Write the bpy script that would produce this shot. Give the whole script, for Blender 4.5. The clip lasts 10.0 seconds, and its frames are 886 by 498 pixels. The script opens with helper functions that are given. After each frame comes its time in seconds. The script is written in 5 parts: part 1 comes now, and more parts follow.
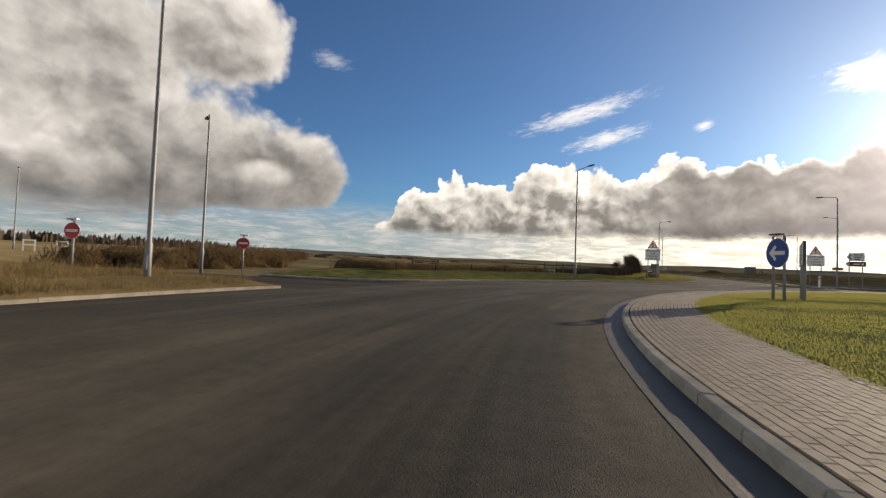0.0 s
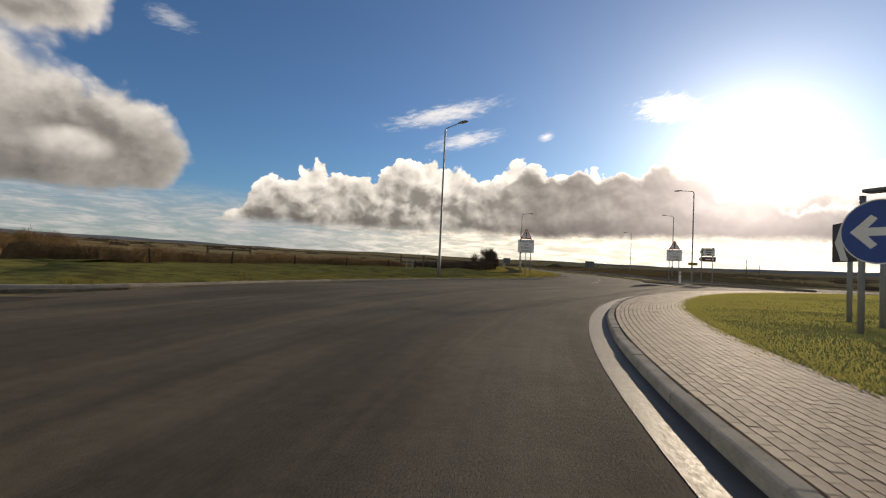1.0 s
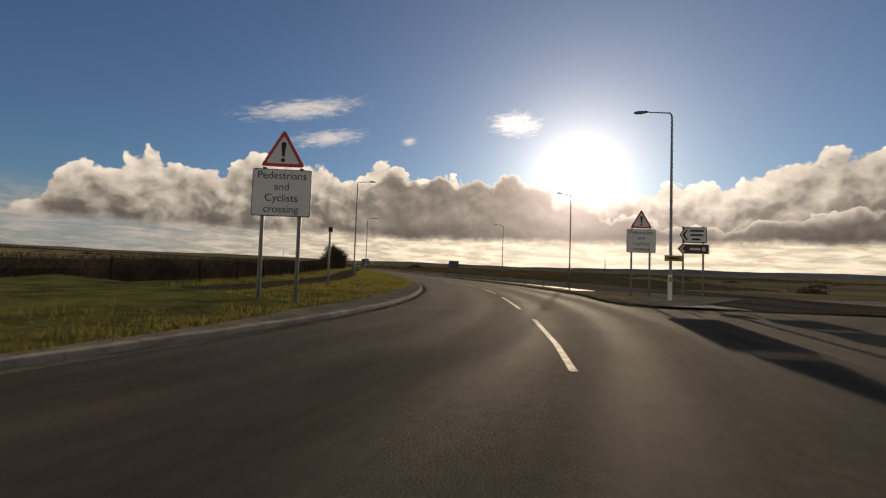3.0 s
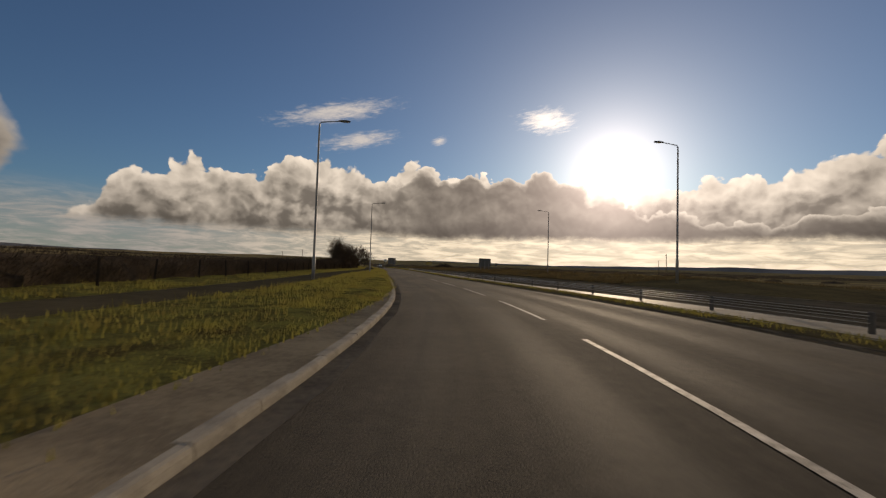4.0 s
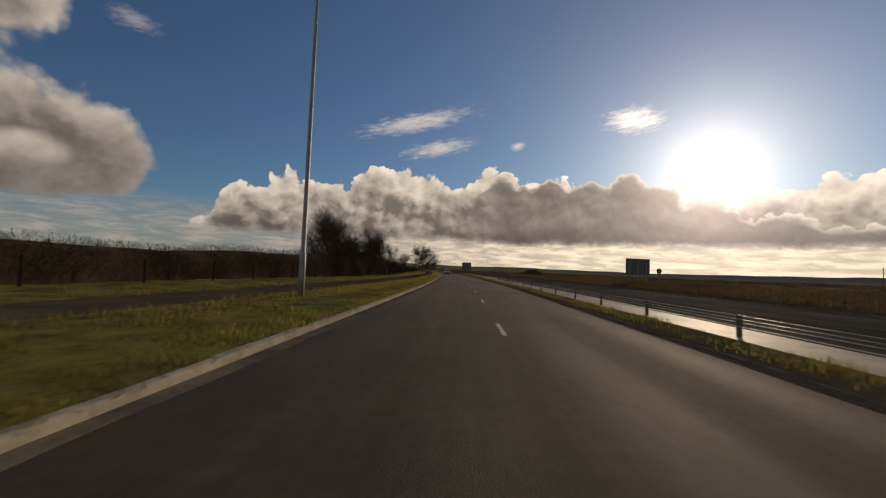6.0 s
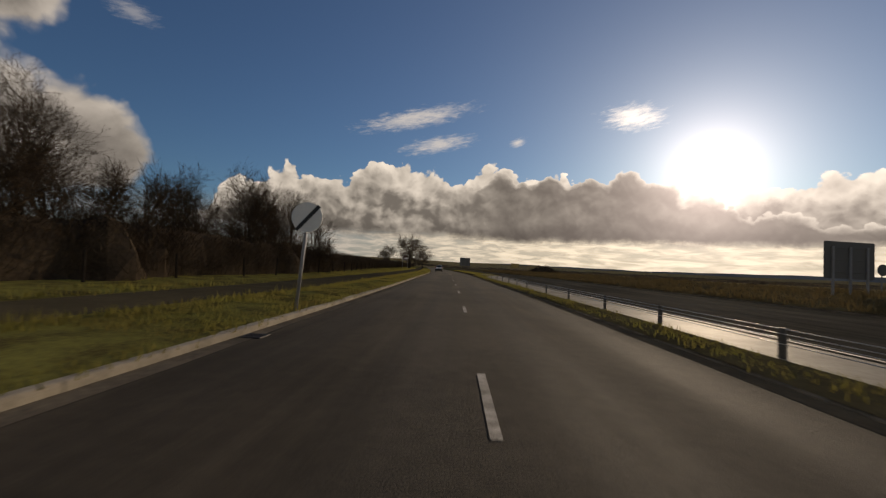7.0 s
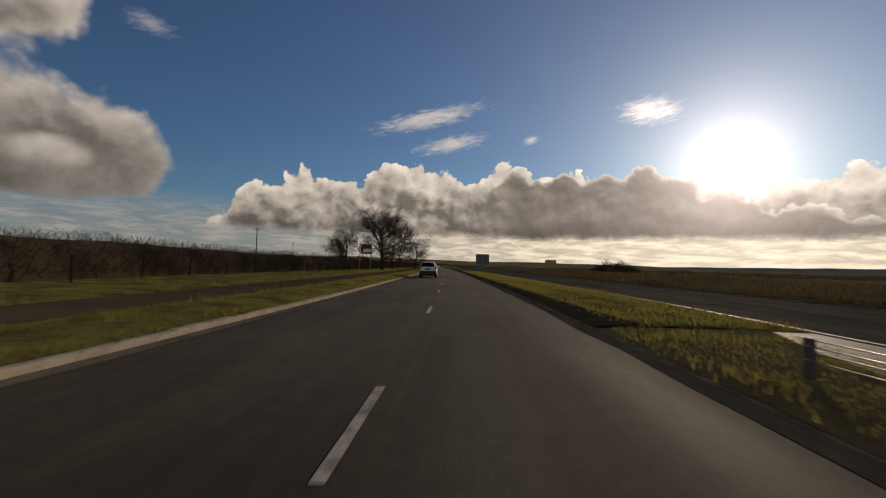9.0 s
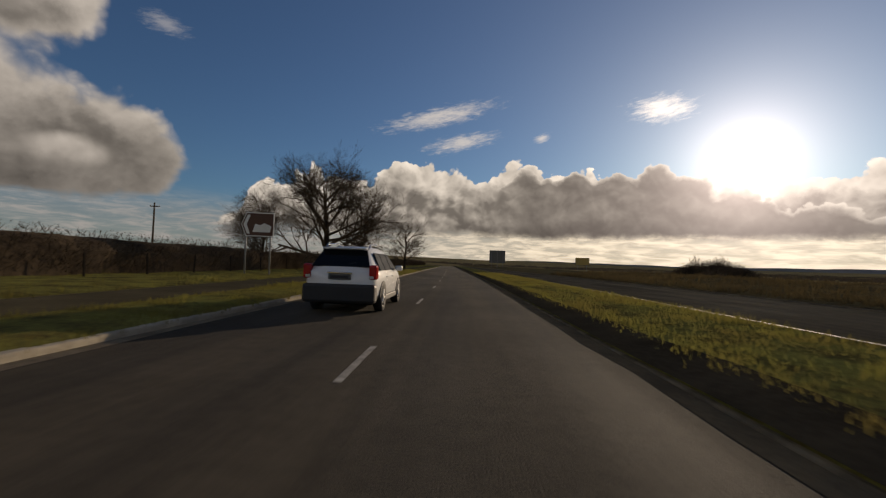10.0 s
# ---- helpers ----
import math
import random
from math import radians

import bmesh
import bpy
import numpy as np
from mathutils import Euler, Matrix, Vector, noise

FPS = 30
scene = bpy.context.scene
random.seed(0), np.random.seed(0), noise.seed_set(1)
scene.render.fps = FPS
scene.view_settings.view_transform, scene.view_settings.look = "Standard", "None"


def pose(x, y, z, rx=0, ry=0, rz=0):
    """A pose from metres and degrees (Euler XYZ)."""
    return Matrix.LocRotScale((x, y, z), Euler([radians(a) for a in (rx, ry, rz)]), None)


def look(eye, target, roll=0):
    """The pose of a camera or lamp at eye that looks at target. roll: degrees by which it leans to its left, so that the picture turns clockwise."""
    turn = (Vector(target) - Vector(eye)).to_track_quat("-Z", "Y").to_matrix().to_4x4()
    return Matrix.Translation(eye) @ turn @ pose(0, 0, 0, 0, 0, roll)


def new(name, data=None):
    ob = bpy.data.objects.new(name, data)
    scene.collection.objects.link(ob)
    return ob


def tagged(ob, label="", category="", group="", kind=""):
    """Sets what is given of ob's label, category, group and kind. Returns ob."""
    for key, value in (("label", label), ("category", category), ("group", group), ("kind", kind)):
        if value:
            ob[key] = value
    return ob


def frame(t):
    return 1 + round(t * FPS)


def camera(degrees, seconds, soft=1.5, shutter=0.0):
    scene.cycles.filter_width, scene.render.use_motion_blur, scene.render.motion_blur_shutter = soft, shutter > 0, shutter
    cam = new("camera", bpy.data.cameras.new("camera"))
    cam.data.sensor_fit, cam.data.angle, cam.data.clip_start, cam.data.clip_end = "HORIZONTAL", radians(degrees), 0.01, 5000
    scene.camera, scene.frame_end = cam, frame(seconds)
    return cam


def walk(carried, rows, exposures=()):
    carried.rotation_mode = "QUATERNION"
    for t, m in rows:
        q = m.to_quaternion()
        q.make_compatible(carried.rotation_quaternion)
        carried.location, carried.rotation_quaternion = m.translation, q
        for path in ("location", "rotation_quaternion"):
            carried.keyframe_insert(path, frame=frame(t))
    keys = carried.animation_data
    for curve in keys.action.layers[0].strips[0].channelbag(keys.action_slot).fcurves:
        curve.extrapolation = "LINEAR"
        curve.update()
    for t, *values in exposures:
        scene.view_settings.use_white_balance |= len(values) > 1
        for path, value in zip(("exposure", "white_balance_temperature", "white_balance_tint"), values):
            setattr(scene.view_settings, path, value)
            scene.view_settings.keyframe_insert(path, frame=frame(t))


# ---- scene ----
cam = camera(92.6, 10.0, soft=1.25, shutter=0.07)
PATH = [
    (0.0, pose(0.00, 0.00, 1.3, 91.93, -2.10, 25.18)),
    (0.5, pose(-1.68, 6.33, 1.3, 91.81, -2.26, 15.66)),
    (1.0, pose(-2.11, 13.18, 1.3, 91.71, -2.60, 6.83)),
    (1.5, pose(-1.89, 20.59, 1.3, 92.13, -2.65, -1.20)),
    (2.0, pose(-0.33, 28.10, 1.3, 92.65, -2.20, -8.22)),
    (2.2, pose(0.50, 31.50, 1.3, 92.67, -1.80, -10.10)),
    (3.3, pose(4.69, 51.00, 1.3, 92.60, -2.01, -11.50)),
    (3.5, pose(5.77, 55.08, 1.3, 92.28, -2.20, -10.50)),
    (4.0, pose(8.16, 66.11, 1.3, 92.42, -1.70, -7.25)),
    (4.5, pose(9.83, 78.06, 1.3, 92.64, -1.64, -3.18)),
    (5.0, pose(10.71, 91.04, 1.3, 92.40, -1.84, 0.48)),
    (5.5, pose(10.84, 105.08, 1.3, 92.90, -2.03, 2.92)),
    (5.7, pose(10.85, 111.10, 1.3, 92.90, -2.26, 3.30)),
    (6.8, pose(11.08, 146.76, 1.3, 92.60, -2.46, 3.00)),
    (7.0, pose(11.05, 153.13, 1.3, 92.39, -2.70, 3.10)),
    (7.5, pose(10.84, 168.63, 1.3, 91.81, -3.00, 3.51)),
    (8.0, pose(10.69, 184.37, 1.3, 92.40, -2.20, 3.62)),
    (8.5, pose(10.39, 200.46, 1.3, 92.10, -1.60, 4.30)),
    (9.0, pose(9.75, 216.91, 1.3, 92.28, -1.61, 5.16)),
    (9.5, pose(8.92, 233.76, 1.3, 92.15, -2.00, 5.84)),
    (10.0, pose(7.87, 250.89, 1.3, 92.04, -1.92, 6.49)),
]
EXPOSURES = [(0.0, 0.28, 7250, 11), (1.0, 0.17, 7400, 12), (2.0, -0.1, 8050, 14), (3.5, -0.46, 8250, 15), (5.5, -0.56, 8200, 15), (7.5, -0.58, 7900, 14), (10.0, -0.58, 7850, 14)]
walk(cam, PATH, EXPOSURES)

# ---- sky and sun ----
SUN_AZ, SUN_EL = 29.2, 12.6          # clockwise from +y, above the horizon


class Nodes:
    """Small helper to write node arithmetic."""

    def __init__(self, tree):
        self.tree = tree

    def add(self, kind, **inputs):
        n = self.tree.nodes.new(kind)
        for k, v in inputs.items():
            self.put(n.inputs[k], v)
        return n

    def put(self, socket, v):
        if isinstance(v, bpy.types.NodeSocket):
            self.tree.links.new(v, socket)
        else:
            socket.default_value = v

    def math(self, op, a, b=0.0, c=0.0, clamp=False):
        n = self.tree.nodes.new("ShaderNodeMath")
        n.operation, n.use_clamp = op, clamp
        for s, v in zip(n.inputs, (a, b, c)):
            self.put(s, v)
        return n.outputs[0]

    def step(self, v, lo, hi, a=0.0, b=1.0):
        n = self.tree.nodes.new("ShaderNodeMapRange")
        n.interpolation_type = "SMOOTHSTEP"
        for s, x in zip(n.inputs, (v, lo, hi, a, b)):
            self.put(s, x)
        return n.outputs[0]

    def mix(self, f, a, b, blend="MIX"):
        n = self.tree.nodes.new("ShaderNodeMix")
        n.data_type, n.blend_type = "RGBA", blend
        self.put(n.inputs[0], f)
        self.put(n.inputs[6], a)
        self.put(n.inputs[7], b)
        return n.outputs[2]

    def noise(self, vec, scale, detail=4.0, rough=0.5, distort=0.0):
        n = self.tree.nodes.new("ShaderNodeTexNoise")
        self.put(n.inputs["Vector"], vec)
        n.inputs["Scale"].default_value = scale
        n.inputs["Detail"].default_value = detail
        n.inputs["Roughness"].default_value = rough
        n.inputs["Distortion"].default_value = distort
        return n.outputs[0]

    def vec(self, x, y, z=0.0):
        n = self.tree.nodes.new("ShaderNodeCombineXYZ")
        for s, v in zip(n.inputs, (x, y, z)):
            self.put(s, v)
        return n.outputs[0]


def make_world():
    world = bpy.data.worlds.new("world")
    scene.world = world
    world.use_nodes = True
    t = world.node_tree
    t.nodes.clear()
    N = Nodes(t)
    co = t.nodes.new("ShaderNodeTexCoord").outputs["Generated"]
    sep = t.nodes.new("ShaderNodeSeparateXYZ")
    t.links.new(co, sep.inputs[0])
    X, Y, Z = sep.outputs
    az = N.math("MULTIPLY", N.math("ARCTAN2", X, Y), 57.2958)
    el = N.math("MULTIPLY", N.math("ARCSINE", Z), 57.2958)
    sky = t.nodes.new("ShaderNodeTexSky")
    sky.sky_type, sky.sun_disc = "NISHITA", False
    sky.sun_elevation, sky.sun_rotation = radians(SUN_EL), radians(SUN_AZ)
    sky.altitude, sky.air_density, sky.dust_density, sky.ozone_density = 60, 1.0, 0.35, 1.6
    base = N.mix(1.0, sky.outputs[0], (0.0365, 0.066, 0.104, 1), "MULTIPLY")
    # distance from the sun in degrees
    s = Vector((math.sin(radians(SUN_AZ)) * math.cos(radians(SUN_EL)), math.cos(radians(SUN_AZ)) * math.cos(radians(SUN_EL)), math.sin(radians(SUN_EL))))
    dot = t.nodes.new("ShaderNodeVectorMath")
    dot.operation = "DOT_PRODUCT"
    t.links.new(co, dot.inputs[0])
    dot.inputs[1].default_value = s
    sd = N.math("MULTIPLY", N.math("ARCCOSINE", N.math("MINIMUM", dot.outputs["Value"], 0.999999)), 57.2958)
    g1 = N.math("MULTIPLY", N.math("EXPONENT", N.math("MULTIPLY", sd, -0.34)), 2.1)
    g2 = N.math("MULTIPLY", N.math("EXPONENT", N.math("MULTIPLY", sd, -0.115)), 0.58)
    g3 = N.math("MULTIPLY", N.math("EXPONENT", N.math("MULTIPLY", sd, -0.045)), 0.13)
    glow = N.math("ADD", g1, N.math("ADD", g2, g3))
    # the heads of the clouds: rounded cells from large to small, warped, in degrees of azimuth and elevation
    plane = N.vec(az, N.math("MULTIPLY", el, 1.15))
    warp_a, warp_b = N.noise(plane, 0.11, 5.0, 0.6), N.noise(N.vec(el, az, 9.0), 0.16, 6.0, 0.6)
    grain = N.noise(plane, 0.9, 6.0, 0.62)
    broad = N.noise(N.vec(az, N.math("MULTIPLY", el, 1.7), 5.0), 0.075, 5.0, 0.55, 0.3)
    wx = N.math("MULTIPLY_ADD", N.math("SUBTRACT", warp_a, 0.5), 4.2, az)
    wy = N.math("MULTIPLY_ADD", N.math("SUBTRACT", warp_b, 0.5), 3.6, N.math("MULTIPLY", el, 1.15))

    def cells(vector, scale):
        v = t.nodes.new("ShaderNodeTexVoronoi")
        v.voronoi_dimensions, v.feature = "2D", "SMOOTH_F1"
        t.links.new(vector, v.inputs["Vector"])
        v.inputs["Scale"].default_value = scale
        v.inputs["Smoothness"].default_value = 0.35
        return N.math("SUBTRACT", 0.38, v.outputs["Distance"])

    def heap(shift, dx, dy, sizes):
        """Height of the rounded heads at a point moved by dx, dy degrees. sizes: cells a degree and weight."""
        q = N.vec(N.math("ADD", wx, N.math("ADD", dx, shift)), N.math("ADD", wy, dy + shift * 0.7))
        h = N.math("MULTIPLY", N.math("SUBTRACT", N.noise(q, sizes[0][0] * 2.2, 5.0, 0.56), 0.5), 0.22)
        for scale, weight in sizes:
            h = N.math("MULTIPLY_ADD", cells(q, scale), weight, h)
        return h

    def mask(blobs, blend):
        """Soft union of ellipses: 1 at their centres, 0 on their rims."""
        m = None
        for a, e, ra, re in blobs:
            u = N.math("MULTIPLY", N.math("SUBTRACT", az, float(a)), 1.0 / ra)
            v = N.math("MULTIPLY", N.math("SUBTRACT", el, float(e)), 1.0 / re)
            r = N.math("SUBTRACT", 1.0, N.math("SQRT", N.math("ADD", N.math("MULTIPLY", u, u), N.math("MULTIPLY", v, v))))
            m = r if m is None else N.math("SMOOTH_MAX", m, r, blend)
        return m

    def heads(tops, scale):
        """A row of rounded heads over one flat base: how far below their tops, in units of scale degrees. tops: azimuth, top, half-width."""
        m = None
        for a, top, ra in tops:
            u = N.math("MULTIPLY", N.math("SUBTRACT", az, float(a)), 1.0 / ra)
            r = N.math("MULTIPLY_ADD", N.math("MULTIPLY", u, u), -0.20 * top, float(top))
            m = r if m is None else N.math("SMOOTH_MAX", m, r, 0.9)
        return N.math("MULTIPLY", N.math("SUBTRACT", m, el), 1.0 / scale)

    toward = N.math("MULTIPLY", N.step(az, SUN_AZ - 40.0, SUN_AZ + 40.0, 1.0, -1.0), 0.8)
    away = N.step(sd, 48.0, 80.0)
    # unseen clouds at the back are brightened to add fill light
    behind = N.step(sd, 85.0, 140.0, 1.0, 2.3)
    near_sun = N.step(sd, 6.0, 30.0, 1.0, 0.0)
    FINE, WIDE = ((0.22, 0.62), (0.52, 0.36), (1.25, 0.17)), ((0.085, 0.80), (0.20, 0.40), (0.48, 0.20), (1.1, 0.10))
    GREY_MASS = mask([(-66, 21, 17, 8.5), (-60, 13, 18, 8.5), (-49.5, 11.2, 10.5, 5.4), (-54, 24.5, 9, 7), (-78, 22, 16, 16), (-44, 10.0, 7.5, 3.6), (-66, 8, 15, 5.0), (-51, 8.2, 8.5, 3.4), (-96, 20, 24, 15), (110, 16, 30, 9), (160, 20, 35, 10), (-135, 22, 30, 12)], 0.35)
    LIT_HEADS = mask([(-72, 11.5, 8.5, 5.2), (-66, 8.5, 5.5, 3.2), (-48.5, 10.2, 4.2, 1.9)], 0.3)
    CUMULUS = heads([(-32.6, 5.8, 2.2), (-28.4, 10.0, 3.6), (-23.2, 11.6, 4.2), (-17.6, 10.8, 4.2), (-12.6, 13.2, 3.8), (-9.4, 13.4, 3.4), (-5.4, 13.2, 3.2), (-1.0, 11.2, 3.8), (3.2, 14.2, 3.6), (10.4, 12.6, 4.4),
                     (37.5, 11.2, 6.5), (45.5, 11.4, 6.5), (56, 13.0, 9), (73, 15, 14)], 5.0)
    BANK = heads([(-7.0, 9.0, 6.0), (-1.0, 10.4, 3.6), (4.0, 13.0, 3.0), (7.5, 11.8, 3.0), (10.8, 12.4, 3.2), (15.6, 13.0, 3.6), (20.0, 12.9, 3.4), (23.4, 11.5, 3.0), (27.5, 9.8, 5.0), (34.5, 7.4, 6.5), (43.5, 5.6, 7.0), (52, 6.8, 6.5), (63, 8.4, 9)], 5.0)
    # each layer: form, shift, cells, how much the cells carve, softness and width of the bright rim, base elevation, rim, core, relief, shade of the base
    LAYERS = [
        (GREY_MASS, 2.1, WIDE, 0.58, 0.14, 0.80, (2.2, 19.0), 0.72, 0.34, 0.50, 0.34),
        (LIT_HEADS, 8.4, WIDE, 0.55, 0.65, 0.80, (5.0, 13.0), 0.66, 0.50, 0.55, 0.45),
        (CUMULUS, 0.0, FINE, 0.80, 0.07, 1.0, (3.6, 8.5), 0.98, 0.34, 1.0, 0.60),
        (BANK, 5.3, FINE, 0.62, 0.06, 0.26, (3.7, 7.5), 0.92, 0.17, 0.26, 0.55),
    ]
    # the bank begins softly among the cumulus
    fade = N.step(N.math("MULTIPLY_ADD", N.math("SUBTRACT", warp_b, 0.5), 14.0, az), -5.0, 5.0)
    layers = []
    for form, shift, sizes, carve, soft, wide, (lo, hi), rim, core, relief, under in LAYERS:
        h = heap(shift, 0.0, 0.0, sizes)
        lean = N.math("SUBTRACT", h, heap(shift, toward, 1.0 if sizes is FINE else 2.0, sizes))
        d = N.math("MULTIPLY_ADD", h, carve, form)
        edge = N.math("MULTIPLY_ADD", N.math("MULTIPLY", away, broad), 0.25, soft)
        gate = N.step(N.math("MULTIPLY_ADD", N.math("SUBTRACT", warp_a, 0.5), 3.5, el), lo, hi)
        bottom = N.math("MULTIPLY_ADD", N.math("SUBTRACT", warp_b, 0.5), 1.6, N.math("MULTIPLY_ADD", N.math("SUBTRACT", grain, 0.5), 0.9, el))
        cover = N.math("MULTIPLY", N.step(bottom, lo - 0.3, lo + 0.25 * (hi - lo)), N.step(d, 0.0, edge))
        if form is BANK:
            cover = N.math("MULTIPLY", cover, fade)
        thick = N.math("POWER", N.step(N.math("MULTIPLY_ADD", h, carve * 0.8, form), 0.0, N.math("MULTIPLY", N.step(warp_b, 0.3, 0.7, 0.5, 1.4), wide)), 0.6)
        v = N.math("MULTIPLY_ADD", N.math("SUBTRACT", 1.0, thick), rim - core, core)
        v = N.math("MULTIPLY_ADD", lean, relief, v)
        v = N.math("MULTIPLY_ADD", N.math("SUBTRACT", broad, 0.5), core * 1.6, v)
        v = N.math("MULTIPLY", N.math("SMOOTH_MAX", v, core * 0.6, 0.15), N.math("MULTIPLY_ADD", gate, 1.0 - under, under))
        v = N.math("MULTIPLY", v, N.math("MULTIPLY", behind, N.math("MULTIPLY_ADD", near_sun, 0.25, 1.0)))
        tone = N.mix(away, (1.0, 0.985, 0.95, 1), (1.0, 0.99, 0.985, 1))
        layers.append((cover, N.mix(1.0, N.vec(v, v, v), tone, "MULTIPLY")))
    # high streaks, ribbed, and small bright puffs
    along = N.math("MULTIPLY_ADD", el, 0.9, az)
    ribs = N.noise(N.vec(N.math("MULTIPLY", along, 0.34), N.math("MULTIPLY", N.math("MULTIPLY_ADD", az, -0.2, el), 1.5)), 1.3, 8.0, 0.7, 0.3)
    streak = None
    for a, e, ra, re, tilt in [(-7.6, 19.3, 9.2, 1.5, 0.22), (-4.4, 16.2, 6.0, 1.25, 0.2), (20.6, 19.1, 4.4, 1.9, -0.05), (6.2, 16.7, 1.3, 0.75, 0.3), (-41, 24.6, 2.8, 1.2, -0.1)]:
        du = N.math("SUBTRACT", az, float(a))
        u = N.math("MULTIPLY", du, 1.0 / ra)
        v = N.math("MULTIPLY", N.math("SUBTRACT", N.math("SUBTRACT", el, float(e)), N.math("MULTIPLY", du, tilt)), 1.0 / re)
        r = N.math("SUBTRACT", 1.0, N.math("SQRT", N.math("ADD", N.math("MULTIPLY", u, u), N.math("MULTIPLY", v, v))))
        streak = r if streak is None else N.math("MAXIMUM", streak, r)
    wisp = N.math("MULTIPLY", N.step(N.math("MULTIPLY_ADD", N.math("SUBTRACT", ribs, 0.5), 1.9, streak), 0.0, 1.05), N.step(az, -36.0, -20.0, 0.32, 0.78))
    # pale broken layer under the cloud bases
    band = N.noise(N.vec(N.math("MULTIPLY", az, 0.10), N.math("MULTIPLY", el, 0.62)), 2.6, 8.0, 0.64, 0.5)
    bandm = N.math("MULTIPLY", N.step(el, 4.0, 8.5, 1.0, 0.0), N.step(N.math("MULTIPLY_ADD", away, -0.12, band), 0.28, 0.62, N.step(sd, 20.0, 70.0, 0.9, 0.55), 1.0))
    warm = N.step(sd, 15.0, 62.0)
    bandc = N.mix(N.step(band, 0.36, 0.66), N.mix(warm, (0.70, 0.66, 0.57, 1), (0.30, 0.33, 0.37, 1)), N.mix(warm, (1.38, 1.30, 1.10, 1), (0.46, 0.48, 0.51, 1)))
    col = N.mix(wisp, base, N.mix(N.step(sd, 10.0, 26.0), (1.9, 1.85, 1.8, 1), (0.90, 0.91, 0.93, 1)))
    col = N.mix(bandm, col, bandc)
    for cover, shade in layers:
        col = N.mix(cover, col, shade)
    g = N.mix(1.0, N.vec(glow, glow, glow), (1.0, 0.885, 0.90, 1), "MULTIPLY")
    col = N.mix(1.0, col, g, "ADD")
    bg = N.add("ShaderNodeBackground", Color=col, Strength=1.0)
    out = t.nodes.new("ShaderNodeOutputWorld")
    t.links.new(bg.outputs[0], out.inputs[0])
    lamp = bpy.data.lights.new("sun", "SUN")
    lamp.energy, lamp.angle, lamp.color = 5.0, radians(0.6), (1.0, 0.88, 0.72)
    ob = new("sun", lamp)
    ob.matrix_world = look(s * 100, (0, 0, 0))


make_world()


# ---- materials ----
def material(name, color, rough=0.8, metal=0.0, vary=0.25, scale=3.0, bump=0.0, bump_scale=30.0, second=None, random_hue=0.0, spec=0.5, stretch=(1, 1, 1), thin=0.0, matt=0.0):
    """matt: the share of the surface that scatters light evenly, without any sheen."""
    m = bpy.data.materials.new(name)
    m.use_nodes = True
    t = m.node_tree
    N = Nodes(t)
    b = t.nodes["Principled BSDF"]
    co = t.nodes.new("ShaderNodeTexCoord").outputs["Object"]
    mp = t.nodes.new("ShaderNodeMapping")
    mp.inputs["Scale"].default_value = stretch
    t.links.new(co, mp.inputs[0])
    co = mp.outputs[0]
    big = N.noise(co, scale, 5.0, 0.6)
    fine = N.noise(co, scale * 14, 3.0, 0.6)
    f = N.math("ADD", N.math("MULTIPLY", big, 0.65), N.math("MULTIPLY", fine, 0.35))
    f = N.step(f, 0.33, 0.67)
    c = (*color, 1)
    c2 = (*(second or [v * (1 - vary) for v in color]), 1)
    col = N.mix(f, c2, c)
    if random_hue:
        info = t.nodes.new("ShaderNodeObjectInfo")
        k = N.math("ADD", 1.0 - random_hue, N.math("MULTIPLY", info.outputs["Random"], 2 * random_hue))
        col = N.mix(1.0, col, N.vec(k, k, k), "MULTIPLY")
    t.links.new(col, b.inputs["Base Color"])
    N.put(b.inputs["Roughness"], N.step(fine, 0.2, 0.8, max(rough - 0.08, 0.02), min(rough + 0.08, 1.0)))
    b.inputs["Metallic"].default_value = metal
    b.inputs["Specular IOR Level"].default_value = spec
    surface = b.outputs[0]
    if matt:
        df = t.nodes.new("ShaderNodeBsdfDiffuse")
        df.name = "matt"
        df.inputs["Roughness"].default_value = 1.0
        t.links.new(col, df.inputs[0])
        mm = t.nodes.new("ShaderNodeMixShader")
        mm.inputs[0].default_value = matt
        t.links.new(b.outputs[0], mm.inputs[1])
        t.links.new(df.outputs[0], mm.inputs[2])
        surface = mm.outputs[0]
        t.links.new(surface, t.nodes["Material Output"].inputs[0])
    if thin:
        tr = t.nodes.new("ShaderNodeBsdfTranslucent")
        t.links.new(col, tr.inputs[0])
        mx = t.nodes.new("ShaderNodeMixShader")
        mx.inputs[0].default_value = thin
        t.links.new(surface, mx.inputs[1])
        t.links.new(tr.outputs[0], mx.inputs[2])
        t.links.new(mx.outputs[0], t.nodes["Material Output"].inputs[0])
    if bump:
        bn = t.nodes.new("ShaderNodeBump")
        bn.inputs["Strength"].default_value = bump
        bn.inputs["Distance"].default_value = 0.02
        t.links.new(N.noise(co, bump_scale, 4.0, 0.65), bn.inputs["Height"])
        t.links.new(bn.outputs[0], b.inputs["Normal"])
        if matt:
            t.links.new(bn.outputs[0], df.inputs["Normal"])
    return m


